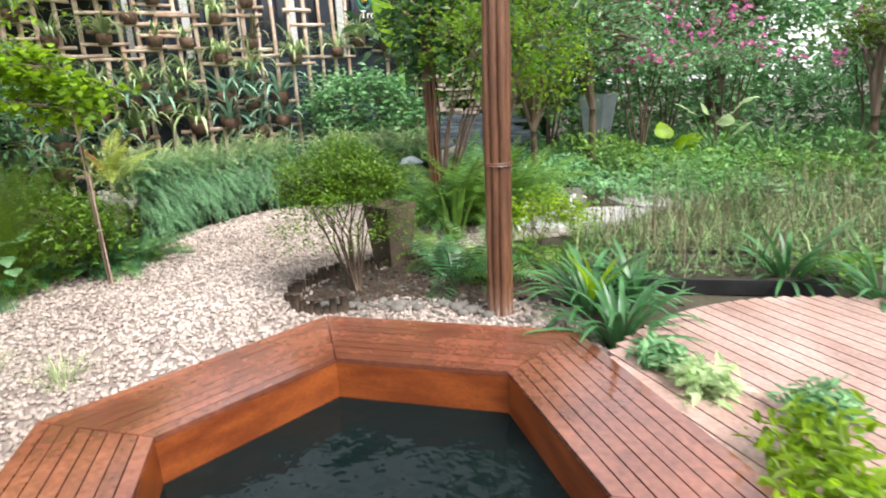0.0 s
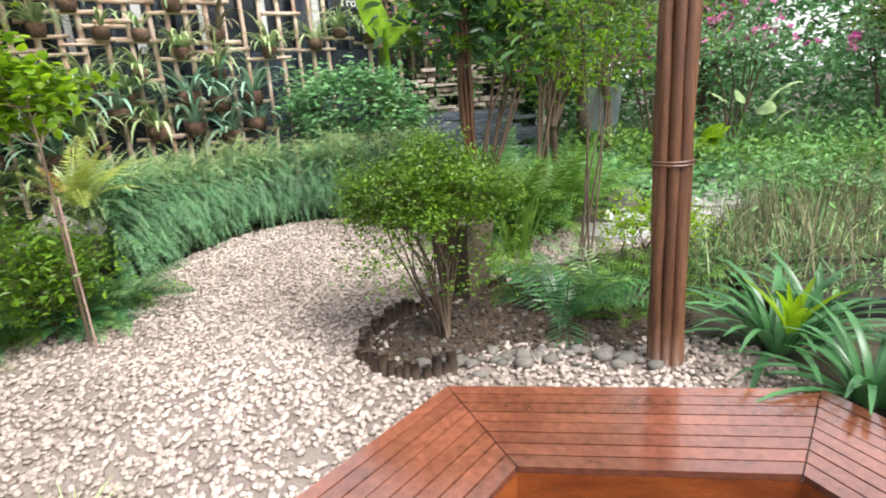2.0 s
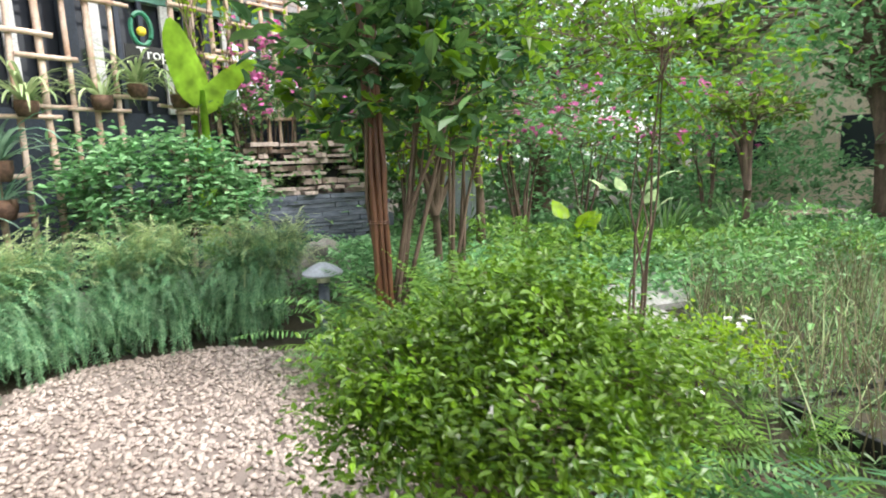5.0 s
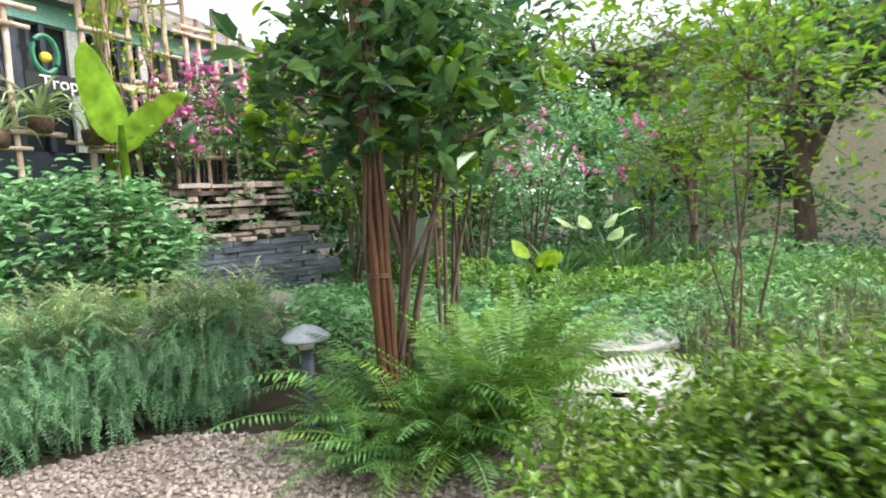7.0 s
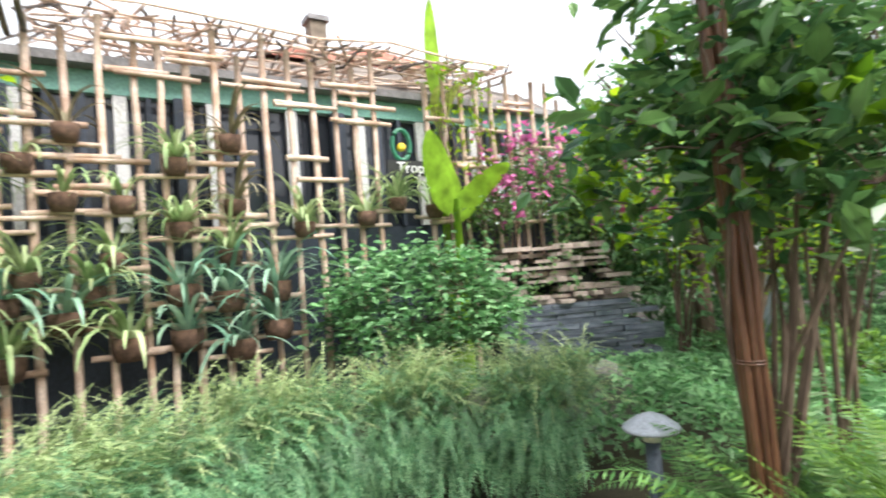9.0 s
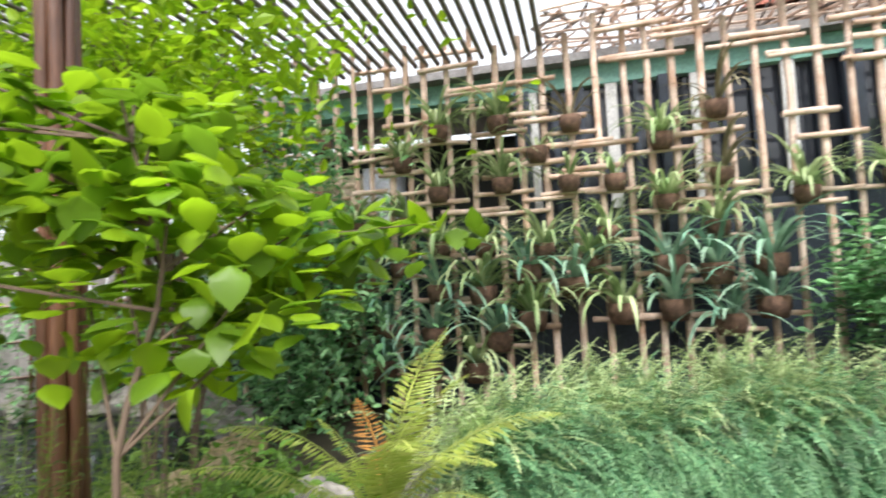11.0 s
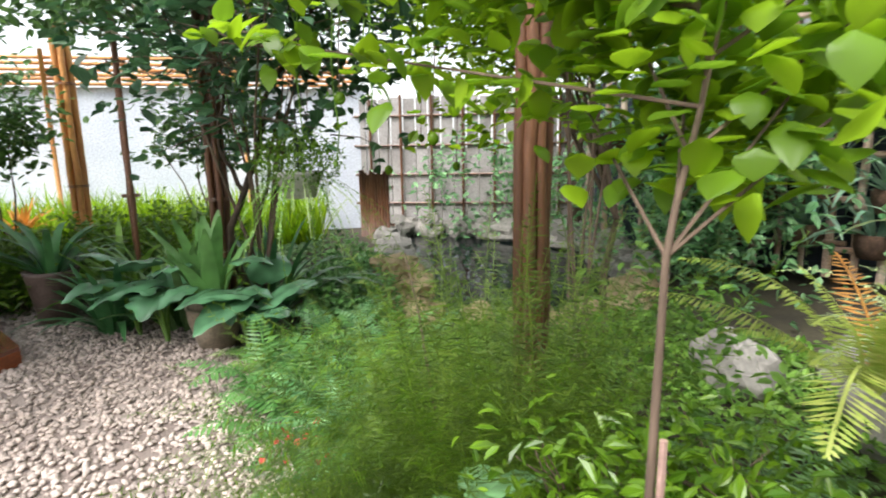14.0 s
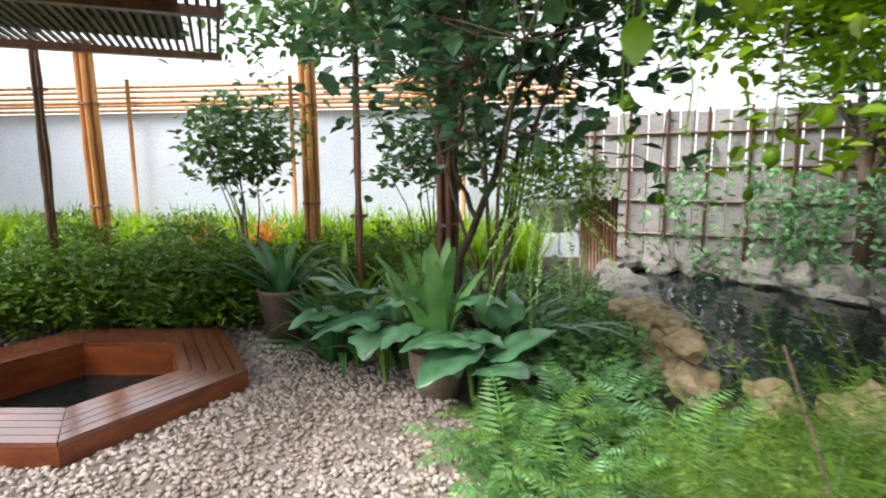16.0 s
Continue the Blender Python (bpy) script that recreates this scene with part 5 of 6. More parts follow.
# ferns at (-4.15, 4.42) and (-4.4, 4.05): darker greens stand for shade there
for x, y, n, L, mt in ((-3.55, 4.72, 20, 0.5, "l_strap"), (-4.15, 4.42, 22, 0.5, "l_strap"), (-4.75, 4.22, 22, 0.55, "l_fresh"), (-5.75, 3.95, 22, 0.55, "l_fern"), (-6.05, 4.25, 20, 0.55, "l_fresh"), (-3.35, 5.15, 20, 0.55, "l_fern"), (-5.1, 4.6, 20, 0.6, "l_fern"), (-3.75, 5.6, 20, 0.6, "l_mid"), (-5.6, 4.7, 18, 0.6, "l_fresh"), (-4.4, 4.05, 24, 0.55, "l_mid"), (-3.12, 5.1, 24, 0.6, "l_mid"), (-3.0, 5.3, 26, 0.62, "l_strap"), (-3.05, 5.55, 24, 0.5, "l_fern"), (-3.2, 4.95, 24, 0.55, "l_strap"), (-3.65, 4.35, 22, 0.5, "l_strap")):
    fern((x, y, 0), n, L, "lush sword fern spilling over the gravel edge", mt, pinna=0.16, m=24, a0=(0.5, 1.45))
for x, y, n, L in ((-4.95, 4.0, 24, 0.52), (-5.45, 3.82, 18, 0.52), (-5.85, 3.78, 16, 0.46), (-6.05, 4.1, 14, 0.45), (-5.3, 4.15, 18, 0.55), (-6.45, 4.2, 16, 0.5), (-6.9, 4.35, 16, 0.5), (-5.75, 4.5, 16, 0.5)):
    fern((x, y, 0), n, L, "broad-lobed fern with bright fronds at the gravel edge", "l_sword", (0.5, 1.4), (0.9, 2.0), 0.22, m=18, wide=0.34)
fern((-3.25, 5.5, 0), 20, 0.6, "golden-yellow fern with long arching fronds", "l_gold", (0.75, 1.5), (0.7, 1.7), 0.17, m=42, height=0.8, wide=0.3)
fern((-3.2, 5.55, 0), 1, 0.55, "rust-coloured dying fern frond", "l_rust", (1.0, 1.2), (0.5, 0.9), 0.16, m=26, height=0.78)
soft = thing("asparagus_fern", "soft feathery asparagus fern at the gravel edge", "asparagus fern", (-4.0, 4.4, 0))
n = 280
a = rng.uniform(0, 6.283, n)
for k in range(n):
    part("plume", Build().fronds([(rng.normal(0, 0.12), rng.normal(0, 0.12), 0)], a[k], rng.uniform(0.6, 1.5), rng.uniform(0.55, 1.15), rng.uniform(0.5, 1.7), 0.06, 56, 0.09, 0.1, 0.0012, 0, 0.45), "l_olive" if k % 5 else "l_bush", soft)
for x, y, n in ((-4.8, 4.62, 130), (-5.5, 5.3, 110)):
    misty = thing("asparagus_fern", "airy bright green asparagus fern before the pond", "asparagus fern", (x, y, 0))
    for k in range(n):
        part("plume", Build().fronds([(rng.normal(0, 0.16), rng.normal(0, 0.16), 0)], rng.uniform(0, 6.283), rng.uniform(0.7, 1.5), rng.uniform(0.4, 0.85), rng.uniform(0.5, 1.7), 0.055, 48, 0.09, 0.1, 0.0012, 0, 0.45), "l_bush" if k % 3 else "l_fern", misty)
plumed = thing("asparagus_fern", "tall feathery yellow-green asparagus fern hiding the post's foot", "asparagus fern", (-3.72, 4.66, 0))
for k in range(210):
    part("plume", Build().fronds([(rng.normal(0, 0.15), rng.normal(0, 0.13), 0)], rng.uniform(0, 6.283), rng.uniform(1.1, 1.55), rng.uniform(0.8, 1.4), rng.uniform(0.2, 0.9), 0.065, 60, 0.09, 0.1, 0.0012, 0, 0.45), ("l_olive", "l_bush", "l_olive")[k % 3], plumed)
red = rosette("red_flower_plant", (-4.55, 3.98, 0), 14, 0.22, 0.05, "l_dark", "small dark plant with red flower heads", "flower", (0.4, 1.2), (0.4, 1.2), 0.06)
part("flowers", Build().leaves(np.c_[rng.normal(0, 0.1, (16, 2)), rng.uniform(0.12, 0.24, 16)], 0.035, 0.9, 0.8), "l_red", red)
big_leaf((-3.6, 4.45, 0), 7, 0.16, 0.5, "l_fresh", "low plant with glossy pale-veined leaves")
solid("garden_stake", Build().tube([(0, 0, 0), (-0.015, 0.02, 0.45), (-0.02, 0.03, 0.98)], 0.007, 6), "pale_deck", "thin bamboo stake pushed into the soil", "stake", at=(-2.86, 4.57, 0))
solid("dry_branch", Build().tube([(0, 0, 0), (-0.32, -0.02, 0.5), (-0.5, -0.03, 0.78), (-0.66, -0.05, 1.0)], [0.007, 0.006, 0.005, 0.003], 6), "bark", "leaning dry branch propped among the ferns", "branch", at=(-3.78, 4.52, 0))

pot_b = thing("potted_anthurium", "wide tan clay pot with large glossy leaves", "potted plant", (-6.44, 3.38, 0))
part("pot", Build().lathe([(0, 0), (0.125, 0), (0.185, 0.2), (0.195, 0.3), (0.205, 0.31), (0.18, 0.315), (0.165, 0.27), (0, 0.27)], 24), "terracotta", pot_b, smooth=True)
for k in range(7):
    a = 6.283 * k / 7 + rng.normal(0, 0.2)
    e = np.array([0.2 * math.cos(a), 0.2 * math.sin(a), rng.uniform(0.4, 0.62)])
    part("stalk", Build().tube(np.array([(0.03 * math.cos(a), 0.03 * math.sin(a), 0.26), e * np.array([0.5, 0.5, 0.85]), e]), 0.009, 6), "l_fern", pot_b, smooth=True)
    part("leaf", Build().heart(e, a, rng.uniform(0.0, 0.5), rng.uniform(0.26, 0.36), 0.24, rng.uniform(0.8, 1.5), 0.15, 0.09, 13), "l_philo", pot_b, "broad wavy glossy leaf", smooth=True)
n = 13
a = rng.uniform(0, 6.283, n)
for k in range(n):
    part("leaf", Build().strips([(0.05 * math.cos(a[k]), 0.05 * math.sin(a[k]), 0.27)], a[k], rng.uniform(1.15, 1.5), rng.uniform(0.5, 0.78), rng.uniform(0.11, 0.15), rng.uniform(0.2, 0.7), 9, 0.2, 0.7), "l_sword", pot_b, "upright fresh green leaf", smooth=True)
for x, y, h, q in ((-6.62, 3.0, 0.5, 3), (-6.25, 3.62, 0.5, 0), (-6.85, 2.75, 0.6, 3), (-6.5, 3.75, 0.45, 0)):
    big_leaf((x, y, 0), 5, 0.44, h, "l_philo", "philodendron with very large blue-green leaves", lobes=q)
pot_a = thing("potted_lily", "tall brown tapered pot with broad strap leaves", "potted plant", (-7.42, 1.97, 0))
part("pot", Build().lathe([(0, 0), (0.13, 0), (0.2, 0.44), (0.21, 0.47), (0.18, 0.47), (0.17, 0.4), (0, 0.4)], 20), "brown_pot", pot_a, smooth=True)
n = 26
a = rng.uniform(0, 6.283, n)
part("leaves", Build().strips(np.c_[0.05 * np.cos(a), 0.05 * np.sin(a), np.full(n, 0.4)], a, rng.uniform(0.6, 1.5, n), rng.uniform(0.4, 0.75, n), rng.uniform(0.06, 0.11, n), rng.uniform(0.5, 1.6, n), 8, 0.25), "l_strap", pot_a, smooth=True)
for x, y, L, mt in ((-7.0, 2.55, 0.8, "l_strap"), (-7.75, 2.4, 0.95, "l_fern"), (-6.95, 3.05, 0.9, "l_mid"), (-7.5, 3.1, 1.1, "l_fern"), (-8.1, 2.75, 1.1, "l_mid"), (-7.2, 3.75, 1.0, "l_strap")):
    rosette("lily_clump", (x, y, 0), 34, L, 0.075, mt, "lush broad strap leaves between the pots", "lily clump", (0.6, 1.5), (0.5, 1.6), 0.12, group="strap-leaved plants")
rosette("birds_nest_fern", (-7.15, 2.9, 0.0), 30, 0.8, 0.1, "l_fern", "bright broad-fronded nest fern behind the pots", "fern", (0.7, 1.5), (0.3, 1.2), 0.1)
fig = shrub("fig_tree", (-6.85, 3.7, 0), (0.15, 0.0, 2.3, 1.65, 1.5, 1.15), 225, 8, 0.125, "l_fig", "small dark-leaved tree with crooked forked trunk", "tree", stems=7, hollow=0.25, spread=0.15, ratio=0.7, rad=0.016, trunk_h=0.35, low=-0.8)
for pts, r in (([(0, 0, 0.02), (-0.01, -0.26, 0.73), (-0.02, 0.0, 1.27), (0.03, 0.07, 1.59), (0.08, 0.16, 1.95), (0.15, 0.41, 2.17), (0.15, 0.47, 2.54)], 0.034), ([(-0.02, -0.08, 1.09), (-0.06, -0.26, 1.44), (-0.06, -0.18, 1.9), (-0.05, -0.3, 2.34)], 0.02), ([(0.06, 0.04, 0.02), (0.03, -0.08, 0.58), (0.03, -0.03, 0.78), (0.13, 0.14, 1.33), (0.23, 0.22, 1.79)], 0.02)):
    part("trunk", Build().tube(curve_points(pts, 14) + rng.normal(0, 0.008, (14, 3)), np.linspace(r, r * 0.5, 14), 7), "log", fig, "crooked dark trunk", smooth=True)
shrub("dark_shrub", (-8.9, 1.0, 0), (0, 0, 1.75, 0.75, 0.75, 0.75), 120, 9, 0.11, "l_dark", "open shrub with dark rounded leaves on thin stems", "shrub", stems=7, hollow=0.3, spread=0.12, ratio=0.65, rad=0.014, low=-0.6)
shrub("dark_shrub", (-9.3, 3.0, 0), (0, 0, 1.7, 0.7, 0.7, 0.7), 100, 9, 0.11, "l_dark", "open shrub with dark rounded leaves on thin stems", "shrub", stems=6, hollow=0.3, spread=0.12, ratio=0.65, rad=0.014, low=-0.6)
for x, y, h in ((-7.72, 1.05, 0.36), (-7.6, 0.45, 0.36), (-7.45, -0.2, 0.36), (-8.0, 1.25, 0.34), (-8.25, 0.4, 0.36), (-8.1, -0.5, 0.38), (-7.8, -1.4, 0.4), (-9.1, 0.2, 0.5), (-9.0, -1.2, 0.5), (-8.6, 2.0, 0.4), (-7.95, 0.75, 0.36), (-7.9, 1.5, 0.36), (-7.75, -0.05, 0.36), (-7.3, -0.75, 0.36), (-6.9, -0.9, 0.35), (-6.0, -1.2, 0.35), (-8.3, 2.9, 0.45)):
    shrub("hedge_shrub", (x, y, 0), (0, 0, h * 1.1, 0.66, 0.64, h * 0.95), 190, 13, 0.085, "l_bush", "dense green shrub planted round the foot pool", "shrub", stems=7, spread=0.1, ratio=0.35, rad=0.008, low=-0.95, group="shrubs round the pool")
for x, y in ((-9.9, -0.1), (-10.2, 0.6)):
    rosette("bromeliad", (x, y, 0.45), 40, 0.45, 0.05, "l_rust", "dark reddish spiky-leaved plant near the wall", "bromeliad", (0.5, 1.4), (0.2, 0.9), 0.06)
    solid("plant_stand", Build().lathe([(0, 0), (0.14, 0), (0.17, 0.46), (0, 0.46)], 14), "brown_pot", "brown pot under a spiky plant", "pot", at=(x, y, 0))
reeds([(-11.9, -6), (-10.3, -6), (-10.3, 4.3), (-11.9, 4.3)], 5200, 0.9, "l_lime", "bright grass-like leaves along the wall", 0.03, (1.0, 1.5), (0.2, 1.2))
ground_cover([(-10.3, -5), (-8.4, -3), (-8.8, 2.6), (-7.4, 3.6), (-7.2, 4.4), (-10.3, 4.3)], 7000, 0.4, 0.10, "l_mid", "low leafy planting behind the pots")
ground_cover([(-3.3, 5.0), (-3.6, 4.75), (-6.0, 4.3), (-5.9, 5.6), (-6.0, 6.9), (-4.6, 7.4), (-3.6, 6.2)], 9000, 0.26, 0.065, "l_fern", "mixed low greenery under the shrubs")

ground_cover([(-6.3, 4.3), (-6.2, 4.75), (-9.0, 4.95), (-9.6, 4.4), (-7.2, 3.9)], 4200, 0.45, 0.075, "l_sword", "low greenery between the pots and the pond")
hang = thing("hanging_planter", "pale hanging pot with olive-green trailing strands", "hanging planter", (-5.95, 4.05, 0))
part("pot", Build().lathe([(0, 1.12), (0.10, 1.12), (0.15, 1.27), (0.16, 1.29), (0.135, 1.29), (0, 1.25)], 20), "slab", hang, "pale grey pot", smooth=True)
n = 46
a = rng.uniform(0, 6.283, n)
for k in range(n):
    part("strand", Build().fronds([(0.14 * math.cos(a[k]), 0.14 * math.sin(a[k]), rng.uniform(1.22, 1.32))], a[k], rng.uniform(-1.3, -0.3), rng.uniform(0.2, 0.75), rng.uniform(0.4, 0.9), 0.010, 34, 0.35, 0.2, 0.0012, 0, 0.5), "l_straw" if k % 3 == 0 else "l_fern", hang)
d = rng.normal(0, 1, (1500, 3))
d = d / np.linalg.norm(d, axis=1)[:, None] * (0.3 * rng.random((1500, 1)) ** 0.4)
part("foliage", Build().leaves(d * np.array([1, 1, 0.75]) + np.array([0, 0, 1.36]), 0.036, 0.4, 0.9), "l_bush", hang)
for t in (0, 2.1, 4.2):
    part("wire", Build().tube([(0.15 * math.cos(t), 0.15 * math.sin(t), 1.29), (0.0, 0.0, 2.0)], 0.003, 4), "black", hang)
part("wire", Build().tube([(0, 0, 2.0), (0, 0, 2.87)], 0.003, 4), "black", hang)
solid("cross_beam", Build().tube([(-7.05, 3.45, 2.9), (-5.6, 4.18, 2.91), (-4.1, 4.9, 2.9)], 0.045, 8), "bamboo", "dark bamboo beam tied between posts", "beam")

solid("pond_bed", Build().prism(POND[::-1], -0.75, -0.7), "basin", "dark pond bottom", "pond bed", "structure")
solid("water", Build().prism(POND[::-1], -0.07, -0.06), "water", "dark still pond water", "water", "structure")
pw = Build()
PO = np.array(POND)
for p, q in zip(PO, np.roll(PO, -1, 0)):
    pw.add([(*p, -0.75), (*q, -0.75), (*q, 0.0), (*p, 0.0)], [(0, 1, 2, 3)])
solid("pond_wall", pw, "basin", "dark pond side", "pond wall", "structure")
for k, (x, y) in enumerate(curve_points(np.vstack([PO, PO[:1]]), 30)):
    near = x > -7.2
    s = rng.uniform(0.2, 0.32) if near else rng.uniform(0.3, 0.45)
    solid("pond_rock", Build().boulder((0, 0, 0.05), (s, s * 0.62, s * (0.5 if near else 0.6)), k + 10, 3, 0.55), "ochre" if near else "rock", "rough ochre rock at the pond edge" if near else "pale grey rock at the pond edge", "rock", at=(x, y, 0), group="pond rocks")
for k in range(26):
    a = rng.random()
    lvl = k % 3 if a < 0.75 else 0
    x, y = -6.5 - 1.9 * a + rng.normal(0, 0.08), 4.86 + 0.1 * a + rng.normal(0, 0.07)
    s = rng.uniform(0.11, 0.2)
    solid("ochre_rock", Build().boulder((0, 0, 0.05 + lvl * 0.12), (s, s * 0.75, 0.095), k + 70, 3, 0.5), "ochre", "stacked flat ochre rock beside the pond", "rock", at=(x, y, 0), group="pond rocks")

# fruit on the trees over the pond
for x, y, z in [(-7.2, 4.14, 1.57), (-6.7, 5.32, 1.27), (-6.49, 4.72, 1.26), (-7.2, 5.13, 1.51), (-7.57, 4.41, 1.63), (-5.57, 4.31, 1.72), (-5.3, 4.8, 1.48)]:
    fruit = thing("hanging_fruit", "round yellow-green fruit hanging among leaves", "fruit", (x, y, z), "hanging fruit")
    part("flesh", Build().boulder((0, 0, 0), (0.034, 0.034, 0.038), 3, 2, 0.06), "l_lime_deep", fruit, smooth=True)
    part("stalk", Build().tube([(0, 0, 0.034), (0.01, 0.0, 0.2), (0.0, 0.02, 0.5)], 0.004, 5), "bark", fruit)
screen = thing("picket_screen", "low screen of brown bamboo pickets behind the pond", "fence", (-10.74, 4.96, 0))
for k in range(11):
    part("picket", Build().tube([(0.09 * k - 0.45, 0.03 * k, 0), (0.09 * k - 0.45, 0.03 * k, 1.05 + rng.uniform(-0.04, 0.04))], 0.024, 7), "bamboo", screen, smooth=True)
for z in (0.3, 0.85):
    part("rail", Build().tube([(-0.5, 0.035, z), (0.5, 0.37, z)], 0.02, 6), "bamboo", screen, smooth=True)

# walls that close the west side
solid("wall_west", Build().box((-0.1, -9, 0), (0.1, 5.2, 2.42), 0.0, (-12.3, 0, 0)), "cool_white", "smooth white boundary wall", "wall", "structure")
rails = thing("bamboo_rails", "orange bamboo rails above the white wall", "rails", (-12.1, -2, 0))
for k, z in enumerate((2.46, 2.53, 2.60, 2.67, 2.75, 2.85)):
    part("rail", Build().tube([(rng.normal(0, 0.02), -7, z), (0, 0, z + rng.normal(0, 0.01)), (0, 7, z)], 0.028, 7), "orange", rails, smooth=True)
for y in (-6, -3.2, -0.4, 2.4, 5.2):
    part("upright", Build().tube([(0.09, y, 0), (0.09, y, 2.95)], 0.035, 7), "orange", rails, smooth=True)
fa, fb = np.array([-12.25, 5.0]), np.array([-9.6, 11.5])
fence = thing("board_fence", "weathered pale board fence with bamboo grid", "fence", (*fa, 0))
fd = (fb - fa) / np.linalg.norm(fb - fa)
fturn = math.atan2(fd[1], fd[0])
for k in range(32):
    part("board", Build().box((k * 0.22, -0.012, 0.05), (k * 0.22 + 0.2, 0.012, 2.25 + rng.uniform(-0.02, 0.02)), fturn), "fence_board", fence)
for z in (0.45, 0.95, 1.45, 1.95):
    part("rail", Build().tube([(0, 0, z), (fd[0] * 7 , fd[1] * 7, z)], 0.022, 6), "bamboo", fence)
    for o in fence.children[-1:]:
        o.location = (fd[1] * 0.04, -fd[0] * 0.04, 0)
for k in range(13):
    q = fd * (0.3 + k * 0.54) + np.array([fd[1], -fd[0]]) * 0.07
    part("upright", Build().tube([(q[0], q[1], 0.02), (q[0], q[1], 2.3)], 0.022, 6), "bamboo", fence)
tree(-10.6, 8.4, 3.0, 0.08, 1.5, "l_fresh", "light leafy tree before the board fence", 0.1, 200)
tree(-15, 2.5, 4.4, 0.15, 2.4, "l_fresh", "tree rising beyond the white wall", 0.16, 240)
tree(-9.5, -6.5, 4.0, 0.14, 2.4, "l_mid", "leafy tree at the garden's west end", 0.16, 240)

# slatted shade roof over the second pool
C1, C2 = np.array([-8.6, 0.95]), np.array([-6.5, 2.05])
rd = (C2 - C1) / np.linalg.norm(C2 - C1)
rp = np.array([rd[1], -rd[0]])
shade = thing("shade_roof", "slatted shade roof with grey cloth over the pool", "shade roof", (*C1, 0))
rturn = math.atan2(rd[1], rd[0])
for k in range(44):
    o = k * 0.07
    part("slat", Build().box((0, -o - 0.03, 2.6), (3.6, -o, 2.625), rturn), "grey_cane", shade)
part("cloth", Build().box((0.35, -3.0, 2.64), (3.6, -0.3, 2.65), rturn), "canvas", shade)
for x in (0.02, 1.7, 3.4):
    part("joist", Build().box((x, -3.1, 2.53), (x + 0.08, 0.02, 2.598), rturn), "bamboo", shade)
for x, y in ((0.06, -3.0), (3.44, -3.0)):
    q = rd * x - np.array([-rd[1], rd[0]]) * -y
    part("post", Build().tube([(q[0], q[1], 0), (q[0], q[1], 2.53)], 0.05, 8), "bamboo", shade, smooth=True)


# ---- leafy masses that close the view ----
def foliage_wall(line, height, depth, n, size, material, label, z0=0.0, ratio=0.5, gaps=-0.22):
    """A deep, uneven bank of leaves along a line, with gaps and an irregular top."""
    c = curve_points(line, 120)
    i = rng.integers(0, 120, n)
    p = c[i] + rng.normal(0, depth, (n, 2))
    top = np.array([0.75 + 0.5 * noise.noise(Vector((x * 0.55, y * 0.55, 1.7))) for x, y in p])
    z = z0 + (height - z0) * top * rng.random(n) ** 0.8
    keep = np.array([noise.noise(Vector((x * 1.1, y * 1.1, q * 1.1))) > gaps for (x, y), q in zip(p, z)])
    b = Build().leaves(np.c_[p, z][keep], size * rng.uniform(0.6, 1.3, keep.sum()), ratio, 0.6)
    return solid("leafy_bank", b, material, label, "foliage", "stuff")


foliage_wall([(1.0, 14.0), (4.5, 13.4), (8.0, 12.6), (11.0, 10.0)], 4.6, 0.7, 17000, 0.17, "l_fresh", "bank of light green foliage at the garden's far side", gaps=-0.18)
foliage_wall([(2.0, 12.2), (5.0, 11.8), (8.5, 10.8), (10.0, 8.0), (10.5, 5.0), (10.5, 1.0)], 2.3, 0.7, 13000, 0.14, "l_fresh", "bank of mid-green foliage behind the reeds", gaps=0.0)
foliage_wall([(2.5, 9.2), (4.0, 7.8), (6.0, 6.4), (7.5, 4.4)], 0.75, 0.5, 7000, 0.09, "l_fern", "low bank of yellow-green foliage behind the reeds")
foliage_wall([(-11.3, 6.0), (-10.2, 8.0), (-8.6, 8.6), (-7.0, 8.2)], 1.9, 0.4, 5000, 0.12, "l_fresh", "leafy bank behind the pond")
foliage_wall([(-5.0, 6.2), (-6.3, 6.0), (-7.6, 6.4)], 3.6, 0.6, 4200, 0.1, "l_lime", "bright leaves hanging from a vine canopy over the pond", 2.3, 0.6)
foliage_wall([tuple(on_wall(4.7, 0, -0.3)[:2]), tuple(on_wall(6.4, 0, -0.3)[:2]), tuple(on_wall(8.5, 0, 0.3)[:2])], 3.3, 0.35, 6500, 0.1, "l_mid", "climbers covering the far end of the trellis")
foliage_wall([tuple(on_wall(4.4, 0, -0.4)[:2]), tuple(on_wall(6.8, 0, -0.5)[:2])], 3.9, 0.3, 170, 0.1, "l_pink", "pink bougainvillea sprays over the trellis end", 2.4, 0.8)
vines = thing("hanging_vines", "thin green vines hanging from the beam", "vine", (-6.0, 4.0, 0))
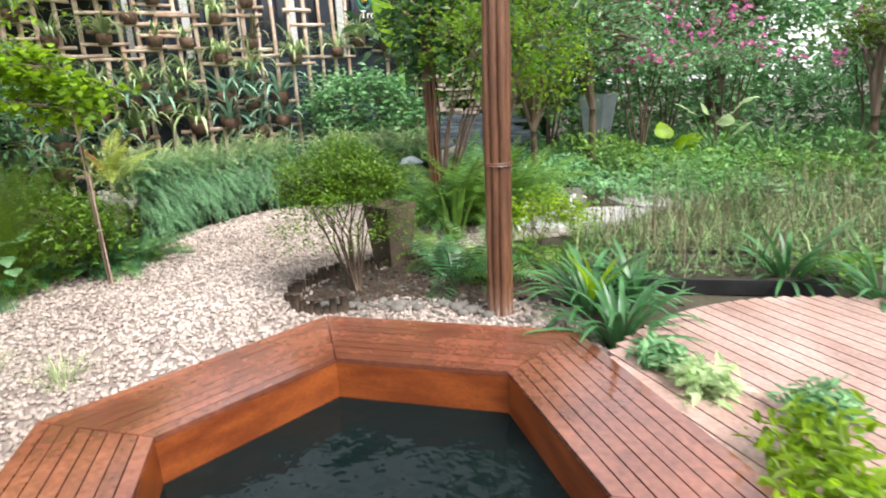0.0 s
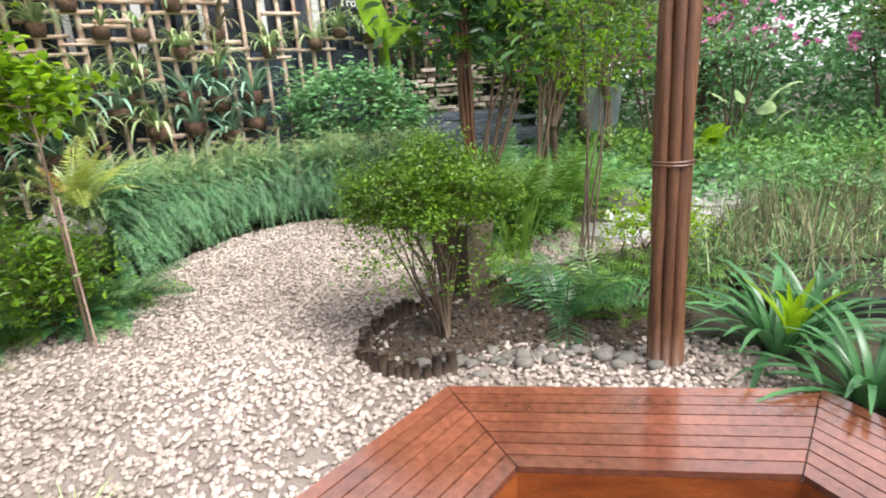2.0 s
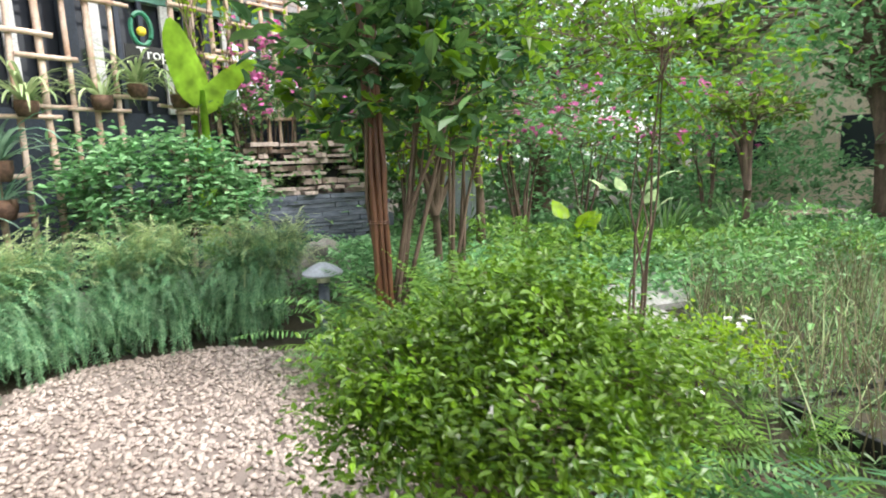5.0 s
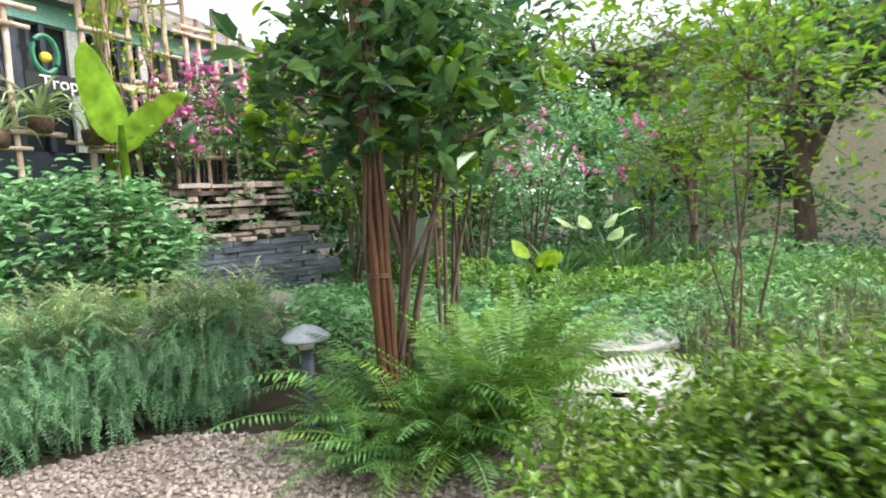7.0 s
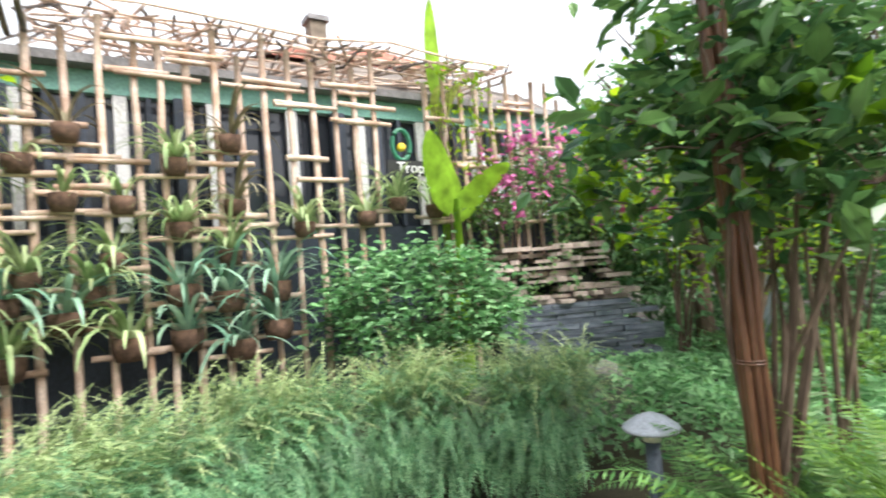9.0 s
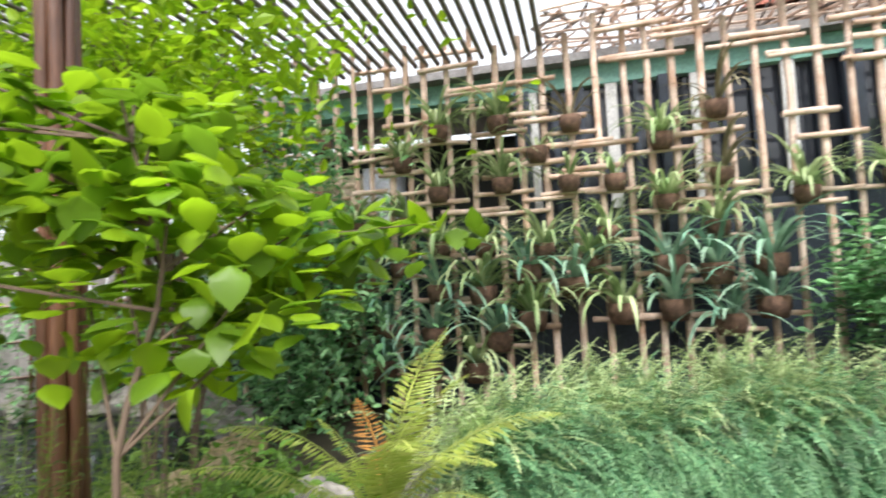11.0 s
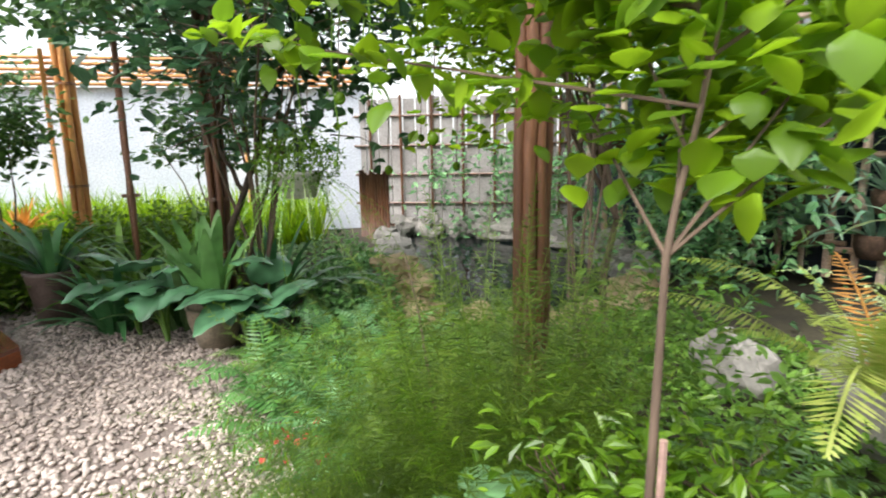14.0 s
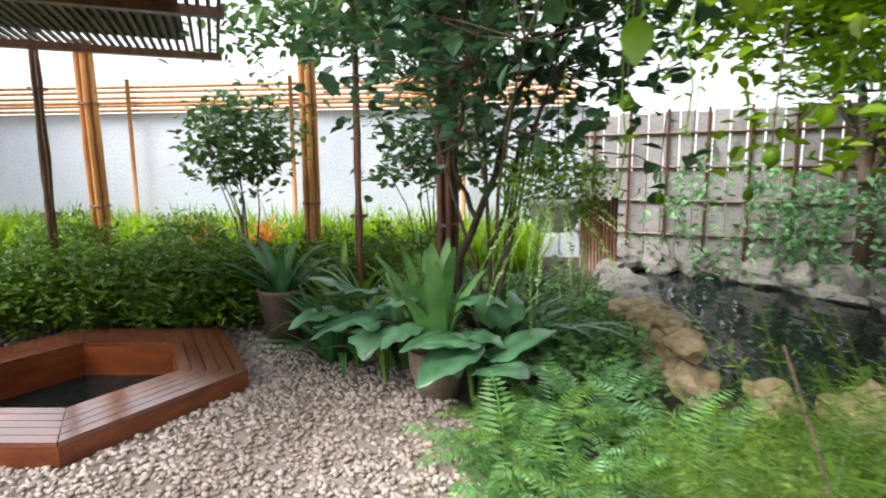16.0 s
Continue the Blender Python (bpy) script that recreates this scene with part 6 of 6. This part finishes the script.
for k in range(11):
    s = rng.random()
    x0, y0 = -1.0 + 1.85 * s, -0.5 + 0.95 * s
    h = rng.uniform(0.6, 1.9)
    zz = np.linspace(2.88, 2.88 - h, 9)
    pth = np.c_[x0 + rng.normal(0, 0.012, 9), y0 + rng.normal(0, 0.012, 9), zz]
    part("strand", Build().tube(pth, 0.004, 4, False).leaves(np.repeat(pth, 4, 0) + rng.normal(0, 0.02, (36, 3)), 0.05, 0.4, 1.0), "l_fern", vines)
tree(1.5, 8.8, 2.0, 0.04, 0.9, "l_lime", "young light tree behind the lemon tree", 0.08, 150, 12)
foliage_wall([(2.0, 16.5), (6.0, 16.0), (11.0, 14.5), (14.5, 11.0), (15.5, 6.0), (15.0, 0.0)], 5.2, 0.9, 9000, 0.34, "l_mid", "distant bank of mixed green trees")
foliage_wall([(-6.0, 7.6), (-7.2, 8.1), (-8.6, 8.3)], 3.7, 0.4, 8000, 0.11, "l_fresh", "leafy screen beside the trellis end")
foliage_wall([(-7.6, 3.3), (-6.2, 4.2), (-4.6, 5.1)], 3.5, 0.45, 1200, 0.1, "l_lime", "vine leaves massed along the overhead beam", 2.65, 0.6)
foliage_wall([(-0.1, 7.8), (0.3, 8.2)], 3.1, 0.16, 260, 0.13, "l_lime", "large lime leaves of a climber beside the hedge", 1.7, 0.6)
foliage_wall([(2.2, 5.4), (3.6, 6.0), (5.0, 6.2)], 1.0, 0.35, 2200, 0.07, "l_sword", "airy green sprays over the reeds", 0.35, 0.4)
foliage_wall([(-3.9, 5.35), (-4.1, 5.6)], 1.2, 0.15, 450, 0.06, "l_fern", "mixed green leaves between post and ferns", 0.3, 0.5)
foliage_wall([(-8.6, 1.6), (-7.6, 2.6), (-6.6, 3.6), (-5.7, 4.0)], 3.6, 0.4, 4000, 0.11, "l_dark", "dark climber leaves hanging over the gravel", 2.35, 0.62)
foliage_wall([(-5.0, 5.1), (-5.8, 5.3), (-6.4, 6.0)], 2.9, 0.25, 1300, 0.085, "l_lime", "lime leaves hanging above the pond edge", 1.4, 0.65)
foliage_wall([(-0.3, 6.55), (0.35, 6.6)], 3.0, 0.2, 300, 0.16, "l_lemon", "glossy lemon leaves hanging round the bamboo post", 1.55, 0.5)
foliage_wall([(-6.3, 4.6), (-7.2, 5.2), (-8.2, 5.6)], 3.7, 0.4, 1700, 0.09, "l_lime_deep", "climber leaves over the near end of the pond", 2.2, 0.65)
